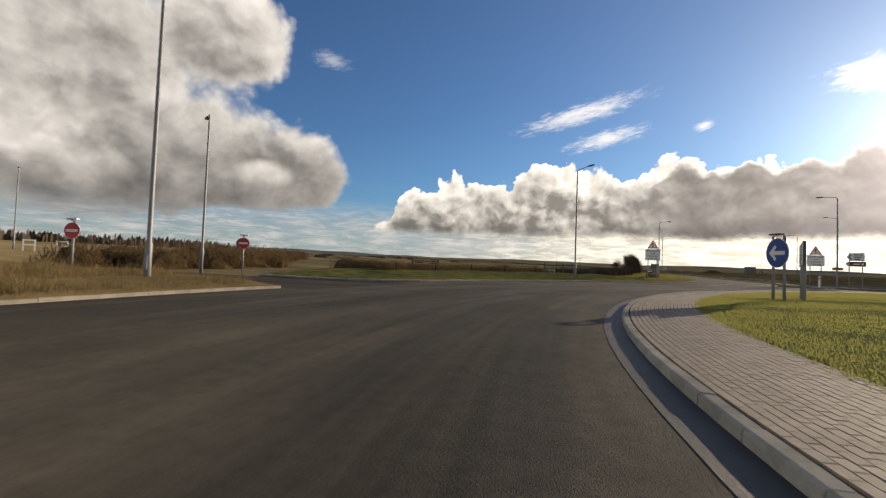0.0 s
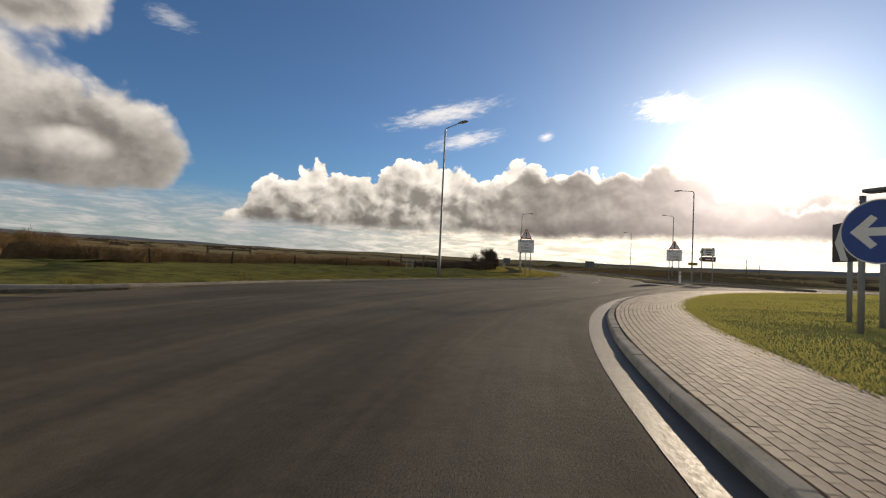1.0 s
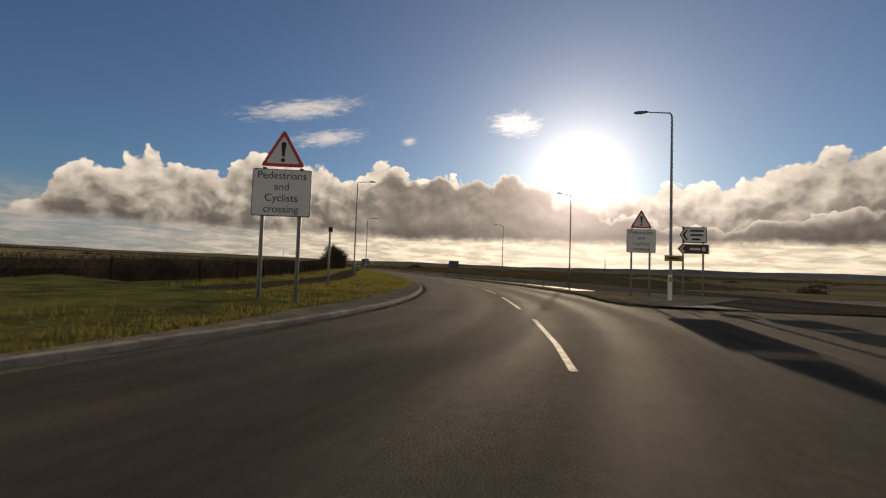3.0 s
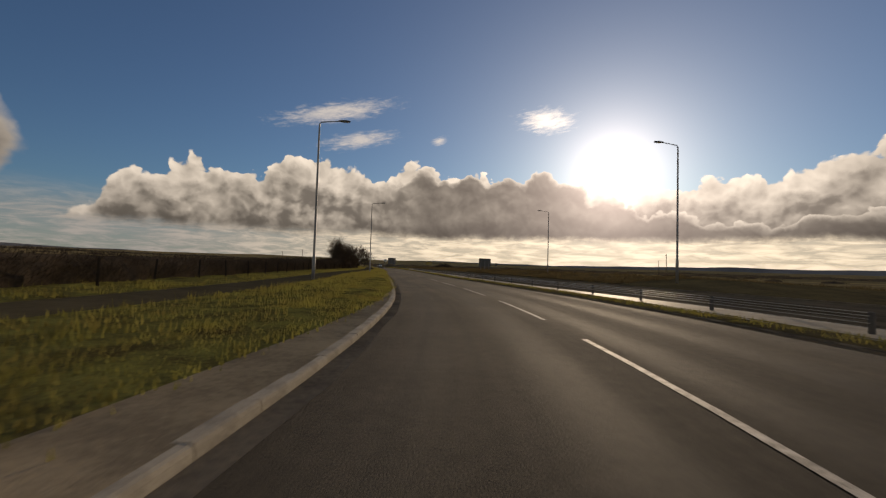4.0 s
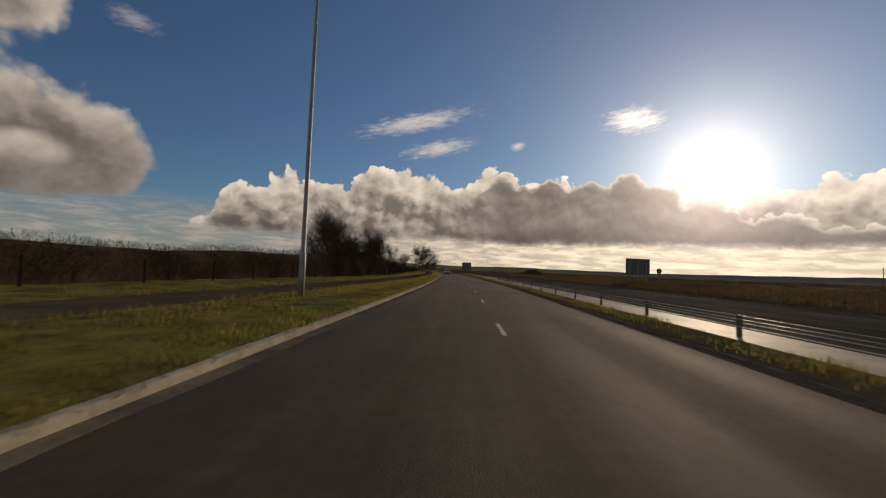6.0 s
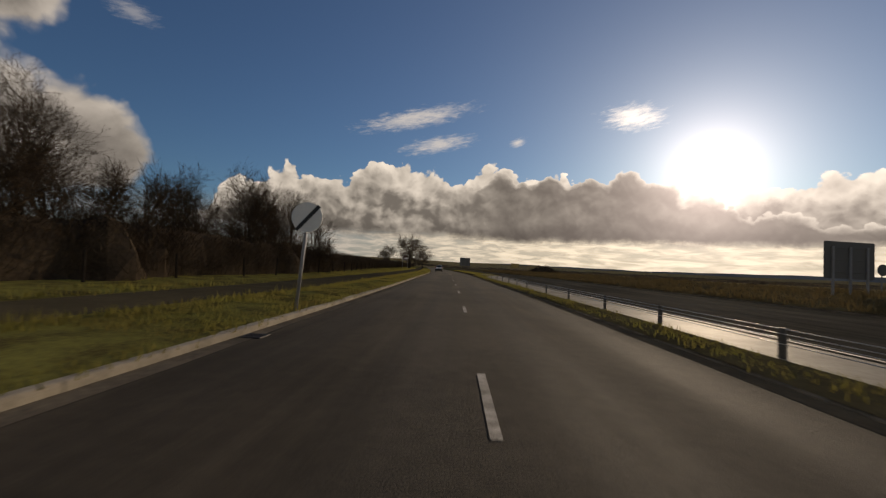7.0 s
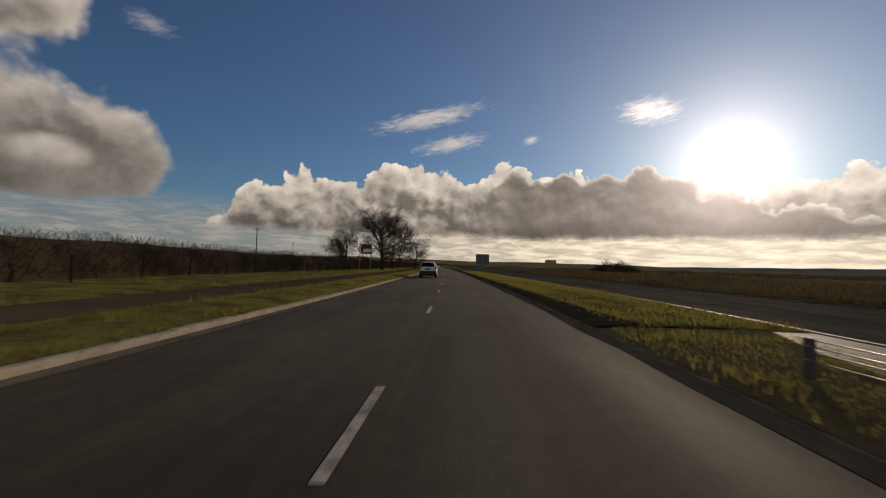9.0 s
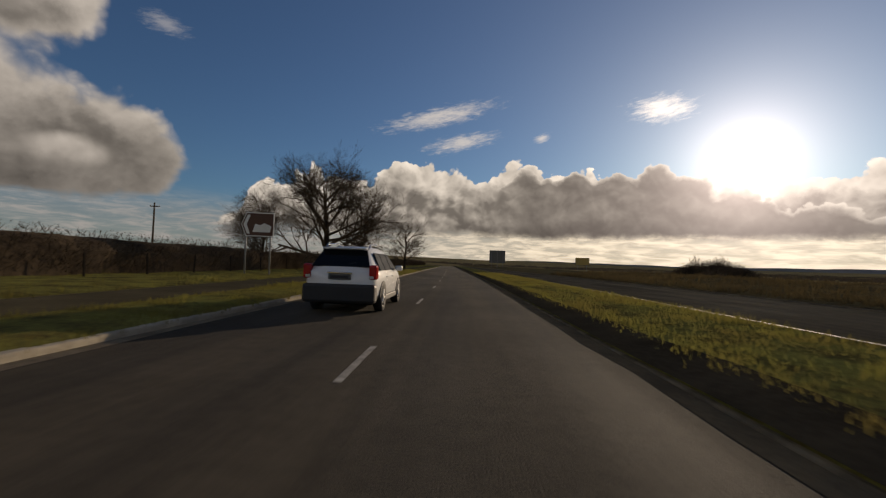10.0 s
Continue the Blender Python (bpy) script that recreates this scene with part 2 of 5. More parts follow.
def asphalt(name, color, around=None, spec=0.35, matt=0.5):
    """Worn asphalt with wheel tracks, patches and fine stones. around: the centre of a ring road, else the strip's own UV runs along it."""
    m = material(name, color, 0.8, spec=spec, vary=0.35, scale=0.35, bump=0.6, bump_scale=60, matt=matt)
    t = m.node_tree
    N = Nodes(t)
    b = t.nodes["Principled BSDF"]
    sep = t.nodes.new("ShaderNodeSeparateXYZ")
    if around:
        t.links.new(t.nodes.new("ShaderNodeTexCoord").outputs["Object"], sep.inputs[0])
        dx, dy = N.math("SUBTRACT", sep.outputs[0], around[0]), N.math("SUBTRACT", sep.outputs[1], around[1])
        u = N.math("SQRT", N.math("ADD", N.math("MULTIPLY", dx, dx), N.math("MULTIPLY", dy, dy)))
        v = N.math("MULTIPLY", N.math("ARCTAN2", N.math("MULTIPLY", dx, -1.0), dy), 48.0)
    else:
        t.links.new(t.nodes.new("ShaderNodeUVMap").outputs[0], sep.inputs[0])
        u, v = sep.outputs[0], sep.outputs[1]
    # two polished wheel tracks a lane, and long streaks of dirt between them
    track = N.math("MULTIPLY_ADD", N.math("SINE", N.math("MULTIPLY_ADD", u, 2 * math.pi / 1.85, 0.9)), 0.5, 0.5)
    streaks = N.noise(N.vec(N.math("MULTIPLY", u, 1.5), N.math("MULTIPLY", v, 0.035)), 1.6, 6.0, 0.62)
    patch = N.noise(N.vec(N.math("MULTIPLY", u, 0.35), N.math("MULTIPLY", v, 0.05), 3.0), 1.3, 3.0, 0.5)
    grit = N.noise(N.vec(u, v), 45.0, 2.0, 0.7)
    k = N.math("ADD", N.math("MULTIPLY", N.step(streaks, 0.25, 0.75), 0.42), N.math("MULTIPLY", track, N.math("MULTIPLY", N.step(patch, 0.3, 0.6), 0.28)))
    k = N.math("ADD", N.math("ADD", k, N.math("MULTIPLY", N.step(patch, 0.42, 0.55), 0.28)), N.math("MULTIPLY", N.math("SUBTRACT", grit, 0.5), 0.7))
    k = N.math("ADD", k, 0.58)
    old = b.inputs["Base Color"].links[0].from_socket
    worn = N.mix(1.0, old, N.vec(k, N.math("MULTIPLY_ADD", k, 0.98, 0.01), N.math("MULTIPLY_ADD", k, 0.95, 0.02)), "MULTIPLY")
    t.links.new(worn, b.inputs["Base Color"])
    t.links.new(worn, t.nodes["matt"].inputs[0])
    N.put(b.inputs["Roughness"], N.step(N.math("ADD", track, N.math("MULTIPLY", streaks, 1.5)), 0.6, 1.8, 0.80, 0.93))
    return m


ASPHALT = asphalt("asphalt", (0.068, 0.056, 0.040))
ASPHALT_RING = asphalt("asphalt_ring", (0.098, 0.083, 0.057), (41.5, 14.0))
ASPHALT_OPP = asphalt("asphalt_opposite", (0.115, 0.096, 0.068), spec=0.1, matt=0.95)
DUST = material("dusty_paving", (0.42, 0.325, 0.205), 0.92, spec=0.08, scale=0.9, second=(0.23, 0.18, 0.118), bump=0.7, bump_scale=22, matt=1.0)
MOOR = material("moor_grass", (0.18, 0.135, 0.064), 0.97, scale=0.25, second=(0.09, 0.07, 0.038), bump=1.0, bump_scale=6, spec=0.03, matt=1.0)
PALE_PAVING = material("dusty_median_paving", (0.42, 0.36, 0.26), 0.62, spec=0.4, scale=0.7, second=(0.27, 0.225, 0.16), bump=0.5, bump_scale=25, matt=0.65)
ROPE = material("steel_rope", (0.5, 0.48, 0.44), 0.32, metal=0.9, vary=0.15)
POST_GREY = material("fence_post_steel", (0.11, 0.105, 0.095), 0.7, metal=0.3, vary=0.25)
FAR_TWIG = material("far_hedge_twigs", (0.20, 0.16, 0.115), 0.97, scale=0.05, second=(0.13, 0.10, 0.072), spec=0.02, matt=1.0)
PATH_TAR = material("path_tarmac", (0.125, 0.102, 0.062), 0.95, spec=0.03, vary=0.3, scale=0.6, bump=0.5, bump_scale=50, matt=1.0)
GRASS = material("grass", (0.25, 0.235, 0.064), 0.95, scale=1.1, second=(0.085, 0.066, 0.03), bump=1.0, bump_scale=18, spec=0.1, matt=1.0)
LAWN = material("lawn", (0.28, 0.27, 0.085), 0.95, scale=0.4, second=(0.23, 0.215, 0.075), bump=1.0, bump_scale=16, spec=0.1, matt=1.0)
FIELD = material("field", (0.4, 0.295, 0.135), 0.97, scale=0.03, stretch=(0.22, 1.0, 1.0), second=(0.15, 0.115, 0.064), bump=1.0, bump_scale=2, spec=0.03, matt=1.0)
KERB_DIRTY = material("dirty_kerb_concrete", (0.2, 0.165, 0.118), 0.95, vary=0.5, scale=1.5, bump=0.5, bump_scale=30, random_hue=0.2, spec=0.05, matt=1.0)
KERB = material("kerb_concrete", (0.44, 0.385, 0.3), 0.92, spec=0.1, vary=0.35, scale=2.0, bump=0.4, bump_scale=40, random_hue=0.12, matt=0.6)
BLOCK = material("paving_block", (0.34, 0.265, 0.185), 0.8, vary=0.3, scale=3.0, bump=0.4, bump_scale=40, random_hue=0.2, matt=0.35)
BEDDING = material("paving_joint", (0.07, 0.06, 0.045), 0.95, vary=0.3, scale=3.0, matt=1.0)
WHITE_LINE = material("road_paint", (0.40, 0.37, 0.32), 0.75, scale=4.5, second=(0.075, 0.065, 0.05), bump=0.3, bump_scale=50)
GALV = material("galvanised_steel", (0.25, 0.255, 0.26), 0.6, metal=0.35, vary=0.2, scale=2.5)
LAMP_GREY = material("lantern_grey", (0.12, 0.125, 0.13), 0.5, vary=0.2)
LENS = material("lantern_lens", (0.5, 0.5, 0.47), 0.2, vary=0.1)
SIGN_GREY = material("sign_back", (0.115, 0.115, 0.105), 0.65, vary=0.15, scale=1.0)
SIGN_WHITE = material("sign_white", (0.72, 0.72, 0.68), 0.55, vary=0.12, scale=1.5)
SIGN_RED = material("sign_red", (0.55, 0.025, 0.02), 0.5, vary=0.12)
SIGN_BLUE = material("sign_blue", (0.02, 0.065, 0.26), 0.5, vary=0.12)
SIGN_BLACK = material("sign_black", (0.012, 0.012, 0.013), 0.6, vary=0.2)
SIGN_BROWN = material("sign_brown", (0.085, 0.032, 0.014), 0.55, vary=0.15)
SIGN_YELLOW = material("sign_yellow", (0.34, 0.25, 0.07), 0.55, vary=0.15)
TIMBER = material("weathered_timber", (0.17, 0.135, 0.10), 0.9, vary=0.4, scale=2.5, bump=0.5, stretch=(1, 1, 0.15), matt=1.0)
BARK = material("bark", (0.060, 0.048, 0.038), 0.95, vary=0.4, scale=3.0, bump=0.6, bump_scale=25, matt=1.0)
TWIG = material("twigs", (0.12, 0.09, 0.064), 0.95, vary=0.4, scale=1.2, matt=1.0)
HEDGE = material("hedge_twigs", (0.135, 0.10, 0.068), 0.95, scale=0.5, second=(0.045, 0.034, 0.024), spec=0.05, matt=1.0)
SCRUB = material("scrub_twigs", (0.27, 0.18, 0.085), 0.95, scale=0.3, second=(0.14, 0.092, 0.048), spec=0.05, thin=0.3, matt=1.0)
BROWN_GRASS = material("dead_grass", (0.38, 0.275, 0.125), 0.95, scale=0.5, second=(0.24, 0.17, 0.08), spec=0.1, thin=0.3, matt=1.0)
BLADE = material("grass_blades", (0.22, 0.21, 0.052), 0.9, scale=0.5, second=(0.17, 0.135, 0.045), spec=0.1, thin=0.45, matt=1.0)
CAR_WHITE = material("car_paint", (0.74, 0.74, 0.73), 0.22, vary=0.04, scale=0.8)
CAR_BLACK = material("car_plastic", (0.018, 0.018, 0.019), 0.6, vary=0.2)
CAR_GLASS = material("car_glass", (0.008, 0.009, 0.010), 0.08, vary=0.1, spec=0.25)
RUBBER = material("tyre_rubber", (0.014, 0.014, 0.014), 0.85, vary=0.3)
ALLOY = material("alloy_rim", (0.5, 0.5, 0.5), 0.3, metal=0.9, vary=0.1)
TAIL_RED = material("tail_lamp", (0.42, 0.012, 0.015), 0.15, vary=0.2)
CHROME = material("chrome", (0.75, 0.75, 0.75), 0.12, metal=1.0, vary=0.05)


# ---- mesh helpers ----
def mesh_object(name, verts, faces, mat, parent=None, smooth=False):
    me = bpy.data.meshes.new(name)
    me.from_pydata([tuple(v) for v in verts], [], faces)
    me.materials.append(mat)
    if smooth:
        for p in me.polygons:
            p.use_smooth = True
    me.update()
    ob = new(name, me)
    if parent:
        ob.parent = parent
    return ob


def part(name, bm, mat, parent=None, label="", smooth=False):
    me = bpy.data.meshes.new(name)
    bmesh.ops.recalc_face_normals(bm, faces=bm.faces)
    bm.to_mesh(me)
    bm.free()
    me.materials.append(mat)
    if smooth:
        for p in me.polygons:
            p.use_smooth = True
    ob = new(name, me)
    if parent:
        ob.parent = parent
    if label:
        tagged(ob, label)
    return ob


def thing(name, m, label, category, group=""):
    ob = new(name)
    ob.empty_display_size = 0.2
    ob.matrix_world = m
    return tagged(ob, label, category, group)


def box(bm, cx, cy, cz, sx, sy, sz, bevel=0.0, m=None):
    r = bmesh.ops.create_cube(bm, size=1.0)
    vs = r["verts"]
    bmesh.ops.scale(bm, vec=(sx, sy, sz), verts=vs)
    bmesh.ops.translate(bm, vec=(cx, cy, cz), verts=vs)
    if bevel:
        es = list({e for v in vs for e in v.link_edges})
        q = bmesh.ops.bevel(bm, geom=es, offset=bevel, segments=2, affect="EDGES", profile=0.5)
        vs = list({v for f in q["faces"] for v in f.verts} | {v for v in vs if v.is_valid})
    if m is not None:
        bmesh.ops.transform(bm, matrix=m, verts=vs)
    return vs


def tube(bm, pts, radii, sides=8, cap=True):
    """A tapered tube through the points."""
    rings, up = [], Vector((0.3, 0.2, 1)).normalized()
    pts = [Vector(p) for p in pts]
    for i, p in enumerate(pts):
        d = (pts[min(i + 1, len(pts) - 1)] - pts[max(i - 1, 0)]).normalized()
        a = d.cross(up if abs(d.dot(up)) < 0.95 else Vector((1, 0, 0))).normalized()
        b = d.cross(a)
        rings.append([bm.verts.new(p + (a * math.cos(2 * math.pi * k / sides) + b * math.sin(2 * math.pi * k / sides)) * radii[i]) for k in range(sides)])
    for r0, r1 in zip(rings, rings[1:]):
        for k in range(sides):
            bm.faces.new((r0[k], r0[(k + 1) % sides], r1[(k + 1) % sides], r1[k]))
    if cap:
        bm.faces.new(rings[0][::-1])
        bm.faces.new(rings[-1])


def plate(bm, outline, y0, y1):
    """A plate in the x-z plane with thickness from y0 to y1."""
    a = [bm.verts.new((x, y0, z)) for x, z in outline]
    b = [bm.verts.new((x, y1, z)) for x, z in outline]
    n = len(outline)
    bm.faces.new(a)
    bm.faces.new(b[::-1])
    for i in range(n):
        bm.faces.new((a[i], b[i], b[(i + 1) % n], a[(i + 1) % n]))


def disc_outline(r, cx=0.0, cz=0.0, n=32, grow=1.0):
    return [(cx + r * math.cos(2 * math.pi * k / n), cz + r * math.sin(2 * math.pi * k / n)) for k in range(n)]


def rounded_rect(w, h, r, cx=0.0, cz=0.0):
    out = []
    for qx, qz, a0 in ((1, 1, 0), (-1, 1, 90), (-1, -1, 180), (1, -1, 270)):
        for k in range(5):
            a = radians(a0 + k * 22.5)
            out.append((cx + qx * (w / 2 - r) + r * math.cos(a), cz + qz * (h / 2 - r) + r * math.sin(a)))
    return out


def spline(pts, step=2.0):
    """A smooth line through the points, sampled at even steps."""
    P = [Vector(p) for p in pts]
    P = [2 * P[0] - P[1]] + P + [2 * P[-1] - P[-2]]
    out = []
    for i in range(1, len(P) - 2):
        a, b, c, d = P[i - 1], P[i], P[i + 1], P[i + 2]
        n = max(2, int((c - b).length / step))
        for k in range(n):
            u = k / n
            out.append(0.5 * (2 * b + (c - a) * u + (2 * a - 5 * b + 4 * c - d) * u * u + (3 * b - a - 3 * c + d) * u ** 3))
    out.append(P[-2])
    return out


def left_normals(line):
    out = []
    for i in range(len(line)):
        d = (line[min(i + 1, len(line) - 1)] - line[max(i - 1, 0)]).normalized()
        out.append(Vector((-d.y, d.x)))
    return out


def offset(line, d):
    """The line moved by d to its right (a number or a function of the point)."""
    return [p - n * (d(p) if callable(d) else d) for p, n in zip(line, left_normals(line))]


def resample(line, step):
    out, acc, last = [line[0]], 0.0, line[0]
    for p in line[1:]:
        while (p - last).length >= step:
            last = last + (p - last).normalized() * step
            out.append(last)
    return out


def ribbon(name, lines, heights, mat, smooth=True, parent=None):
    """A strip through lines of equal length, each at its height."""
    n = len(lines[0])
    verts, faces = [], []
    for line, z in zip(lines, heights):
        verts += [(p.x, p.y, z(p) if callable(z) else z) for p in line]
    for j in range(len(lines) - 1):
        for i in range(n - 1):
            a = j * n + i
            faces.append((a, a + n, a + n + 1, a + 1))
    ob = mesh_object(name, verts, faces, mat, parent, smooth)
    along = [0.0]
    for a, b in zip(lines[0], lines[0][1:]):
        along.append(along[-1] + (b - a).length)
    across = [[(line[i] - lines[0][i]).length for i in range(n)] for line in lines]
    uv = ob.data.uv_layers.new(name="UVMap")
    for loop in ob.data.loops:
        j, i = divmod(loop.vertex_index, n)
        uv.data[loop.index].uv = (across[j][i], along[i])
    return ob


# ---- plan ----
HUB, R_IN, R_OUT, R_LAWN = Vector((41.5, 14.0)), 42.0, 55.5, 39.8
KERB_PTS = [(-24, 21.2), (-18.5, 21.6), (-14.6, 24.2), (-11.8, 31), (-8, 39), (-3.5, 46.8), (0, 51.6), (3.2, 56.8), (5.6, 63), (7.3, 71), (8.3, 80), (8.5, 90),
            (8.3, 105), (8.0, 120), (7.7, 145), (7.4, 160), (6.9, 175), (5.8, 200), (4.5, 228), (2.2, 258), (-0.3, 288), (-5.4, 340), (-14.2, 430), (-36, 640), (-85, 1100)]
KL = spline(KERB_PTS)
START = next(i for i, p in enumerate(KL) if p.y > 46)
MAIN = KL[START:]


def lerp(v, a, b):
    return min(max((v - a) / (b - a), 0.0), 1.0)


def width(p):
    """Width of the carriageway at the left kerb's point p."""
    return 7.6 + 2.6 * (1 - lerp(p.y, 50, 118))


def opp_near(p):
    return 10.4 + 2.4 * lerp(p.y, 190, 235) + 3.0 * (1 - lerp(p.y, 62, 100))


def opp_far(p):
    return 20.3 + 3.0 * (1 - lerp(p.y, 62, 100))


def path_off(p):
    return -2.4 - 2.6 * (1 - lerp(p.y, 115, 172)) - 1.5 * (1 - lerp(p.y, 60, 100))


def hedge_off(p):
    return -11.5 + 3.2 * lerp(p.y, 130, 180) - 3.0 * lerp(p.y, 195, 240)


def ground_height(x, y):
    """Height of the open land."""
    r = math.hypot(x - 30, y - 160)
    far = lerp(r, 140, 1800)
    left = lerp(-x, 20, 900)
    z = -0.14 + 0.25 * lerp(-x, 14, 40) + 4.2 * lerp(-x, 35, 190)
    z += 9.0 * far * left + 3.0 * far * noise.noise((x * 0.0022, y * 0.0022, 0.3))
    z += 48.0 * lerp(r, 1500, 2900) * (0.55 + 0.6 * noise.noise((x * 0.0011, y * 0.0011, 4.0)))
    return z


def axis(lo, hi, near_lo, near_hi, fine):
    out, v, s = [], near_lo, fine
    while v < near_hi:
        out.append(v)
        v += fine
    while v < hi:
        out.append(v)
        s *= 1.18
        v += s
    out.append(hi)
    v, s = near_lo, fine
    while v > lo:
        s *= 1.18
        v -= s
        out.insert(0, max(v, lo))
    return out


XS, YS = axis(-3000, 3000, -60, 90, 6.0), axis(-3000, 3400, -60, 330, 6.0)
gv = [(x, y, ground_height(x, y)) for y in YS for x in XS]
gf = [(j * len(XS) + i, j * len(XS) + i + 1, (j + 1) * len(XS) + i + 1, (j + 1) * len(XS) + i) for j in range(len(YS) - 1) for i in range(len(XS) - 1)]
tagged(mesh_object("ground", gv, gf, FIELD, None, True), "brown and green winter moorland and fields", "ground", kind="structure")


def ring(name, r0, r1, z0, z1, mat, n=220):
    verts = [(HUB.x + r * math.cos(2 * math.pi * k / n), HUB.y + r * math.sin(2 * math.pi * k / n), z) for r, z in ((r0, z0), (r1, z1)) for k in range(n)]
    faces = [(k, n + k, n + (k + 1) % n, (k + 1) % n) for k in range(n)]
    return mesh_object(name, verts, faces, mat, None, True)


tagged(ring("road_roundabout", R_IN - 0.3, R_OUT + 0.3, 0.0, 0.0, ASPHALT_RING), "dark worn asphalt of the roundabout carriageway", "road", kind="structure")
RIGHT = offset(MAIN, width)
tagged(ribbon("road", [MAIN, offset(MAIN, 2.0), offset(MAIN, 4.0), RIGHT], [0.004] * 4, ASPHALT), "dark worn asphalt dual carriageway", "road", kind="structure")
SIDE_A = spline([(-12.5, 22.5), (-16.5, 20.5), (-24, 20.0), (-33, 17), (-60, 2), (-110, -30)])
SIDE_B = spline([(-12.5, 13.8), (-15, 13.0), (-20.5, 11.0), (-29, 9.5), (-56, -5), (-106, -37)])
n_side = min(len(SIDE_A), len(SIDE_B))
tagged(ribbon("road_side", [SIDE_A[:n_side], SIDE_B[:n_side]], [0.006, 0.006], ASPHALT), "narrow dark asphalt slip road", "road", kind="structure")
OPP = [p for p in MAIN if p.y > 62]
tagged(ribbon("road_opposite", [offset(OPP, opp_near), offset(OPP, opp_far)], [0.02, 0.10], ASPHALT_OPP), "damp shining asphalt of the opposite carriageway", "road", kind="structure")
# verges
VL = KL


def bumpy(z, amp):
    return lambda p: z + amp * noise.noise((p.x * 0.6, p.y * 0.6, z * 9))


def strip(p):
    """Width of the worn, dusty strip behind the kerb."""
    return 0.12 + 1.25 * lerp(p.y, 50, 57) * (1 - lerp(p.y, 64, 88))


ROUND = [p for p in VL if p.y < 58]
tagged(ribbon("verge_roundabout", [offset(ROUND, lambda p: -strip(p)), offset(ROUND, lambda p: -strip(p) - 0.5), offset(ROUND, -2.0), offset(ROUND, -6.0), offset(ROUND, -12.0), offset(ROUND, -26.0)],
              [0.11, bumpy(0.16, 0.05), bumpy(0.24, 0.08), bumpy(0.42, 0.1), bumpy(0.6, 0.15), -0.3], GRASS), "rough green grass bank round the roundabout", "grass verge", kind="structure")
VM = [p for p in VL if p.y > 55.5]
tagged(ribbon("verge_left", [offset(VM, lambda p: -strip(p)), offset(VM, lambda p: -strip(p) - 0.4), offset(VM, lambda p: -strip(p) - 1.0), offset(VM, path_off)], [0.112, bumpy(0.16, 0.05), bumpy(0.20, 0.08), 0.18], GRASS),
       "rough winter grass verge beside the kerb", "grass verge", kind="structure")
DP = [p for p in VL if 49 < p.y < 92]
tagged(ribbon("pavement", [offset(DP, -0.10), offset(DP, lambda p: -strip(p) * 0.5 - 0.05), offset(DP, lambda p: -strip(p) - 0.12)], [0.106, bumpy(0.116, 0.012), bumpy(0.112, 0.02)], DUST), "worn dusty strip of paving behind the kerb", "pavement", kind="structure")
tagged(ribbon("footpath", [offset(VM, path_off), offset(VM, lambda p: path_off(p) - 2.7)], [0.172, 0.182], PATH_TAR), "narrow dark tarmac footpath", "footpath", kind="structure")
tagged(ribbon("verge_back", [offset(VM, lambda p: path_off(p) - 2.7), offset(VM, lambda p: path_off(p) - 3.6), offset(VM, lambda p: hedge_off(p) - 1.0), offset(VM, lambda p: hedge_off(p) - 14.0), offset(VM, lambda p: hedge_off(p) - 30.0)],
              [0.19, bumpy(0.26, 0.06), bumpy(0.36, 0.1), bumpy(0.38, 0.3), -0.3], GRASS), "rough grass between footpath and hedge", "grass verge", kind="structure")
MED = [p for p in MAIN if p.y > 62]
MED_A, MED_B = [p for p in MED if p.y < 228], [p for p in MED if p.y > 225]
tagged(ribbon("median_soil", [offset(MED_A, lambda p: width(p) + 0.05), offset(MED_A, lambda p: width(p) + 0.6), offset(MED_A, lambda p: width(p) + 1.05 + 0.2 * noise.noise((p.x * 0.5, p.y * 0.5, 1)) + (opp_near(p) - width(p) - 1.2) * lerp(p.y, 212, 228) ** 2)], [bumpy(0.045, 0.03), bumpy(0.10, 0.05), 0.105], MOOR),
       "bare brown soil and dead grass edge of the central strip", "grass verge", kind="structure")
tagged(ribbon("median_paving", [offset(MED_A, lambda p: width(p) + 0.8 + (opp_near(p) - width(p) - 1.1) * lerp(p.y, 212, 228) ** 2), offset(MED_A, lambda p: opp_near(p) - 0.1)], [0.098, 0.085], PALE_PAVING), "pale dusty paved central strip", "pavement", kind="structure")
tagged(ribbon("median", [offset(MED_B, lambda p: width(p) + 0.04), offset(MED_B, lambda p: width(p) + 0.7), offset(MED_B, lambda p: (width(p) + opp_near(p)) / 2), offset(MED_B, lambda p: opp_near(p) - 0.1)], [bumpy(0.055, 0.03), bumpy(0.13, 0.05), bumpy(0.17, 0.05), 0.10], GRASS),
       "grassed strip between the carriageways", "grass verge", kind="structure")
# soil edge of the median; the shade there is put into its dark colour
SHADED_SOIL = material("shaded_soil", (0.075, 0.06, 0.04), 0.95, scale=0.8, second=(0.04, 0.032, 0.022), bump=0.9, bump_scale=14, spec=0.05, matt=1.0)
tagged(ribbon("median_edge", [offset(MED_B, lambda p: width(p) + 0.03), offset(MED_B, lambda p: width(p) + 0.45), offset(MED_B, lambda p: width(p) + 0.95 + 0.3 * noise.noise((p.x * 0.4, p.y * 0.4, 6)))], [bumpy(0.085, 0.02), bumpy(0.14, 0.03), 0.165], SHADED_SOIL),
       "soil along the edge of the grassed strip, painted dark as in shade", "grass verge", kind="structure")
VR = [p for p in MED if p.y > 84]


def ramp(z):
    """The bank rises out of the open ground at its near end."""
    rise = z if callable(z) else (lambda p: z)
    return lambda p: -0.2 + (rise(p) + 0.2) * lerp(p.y, 86, 98)


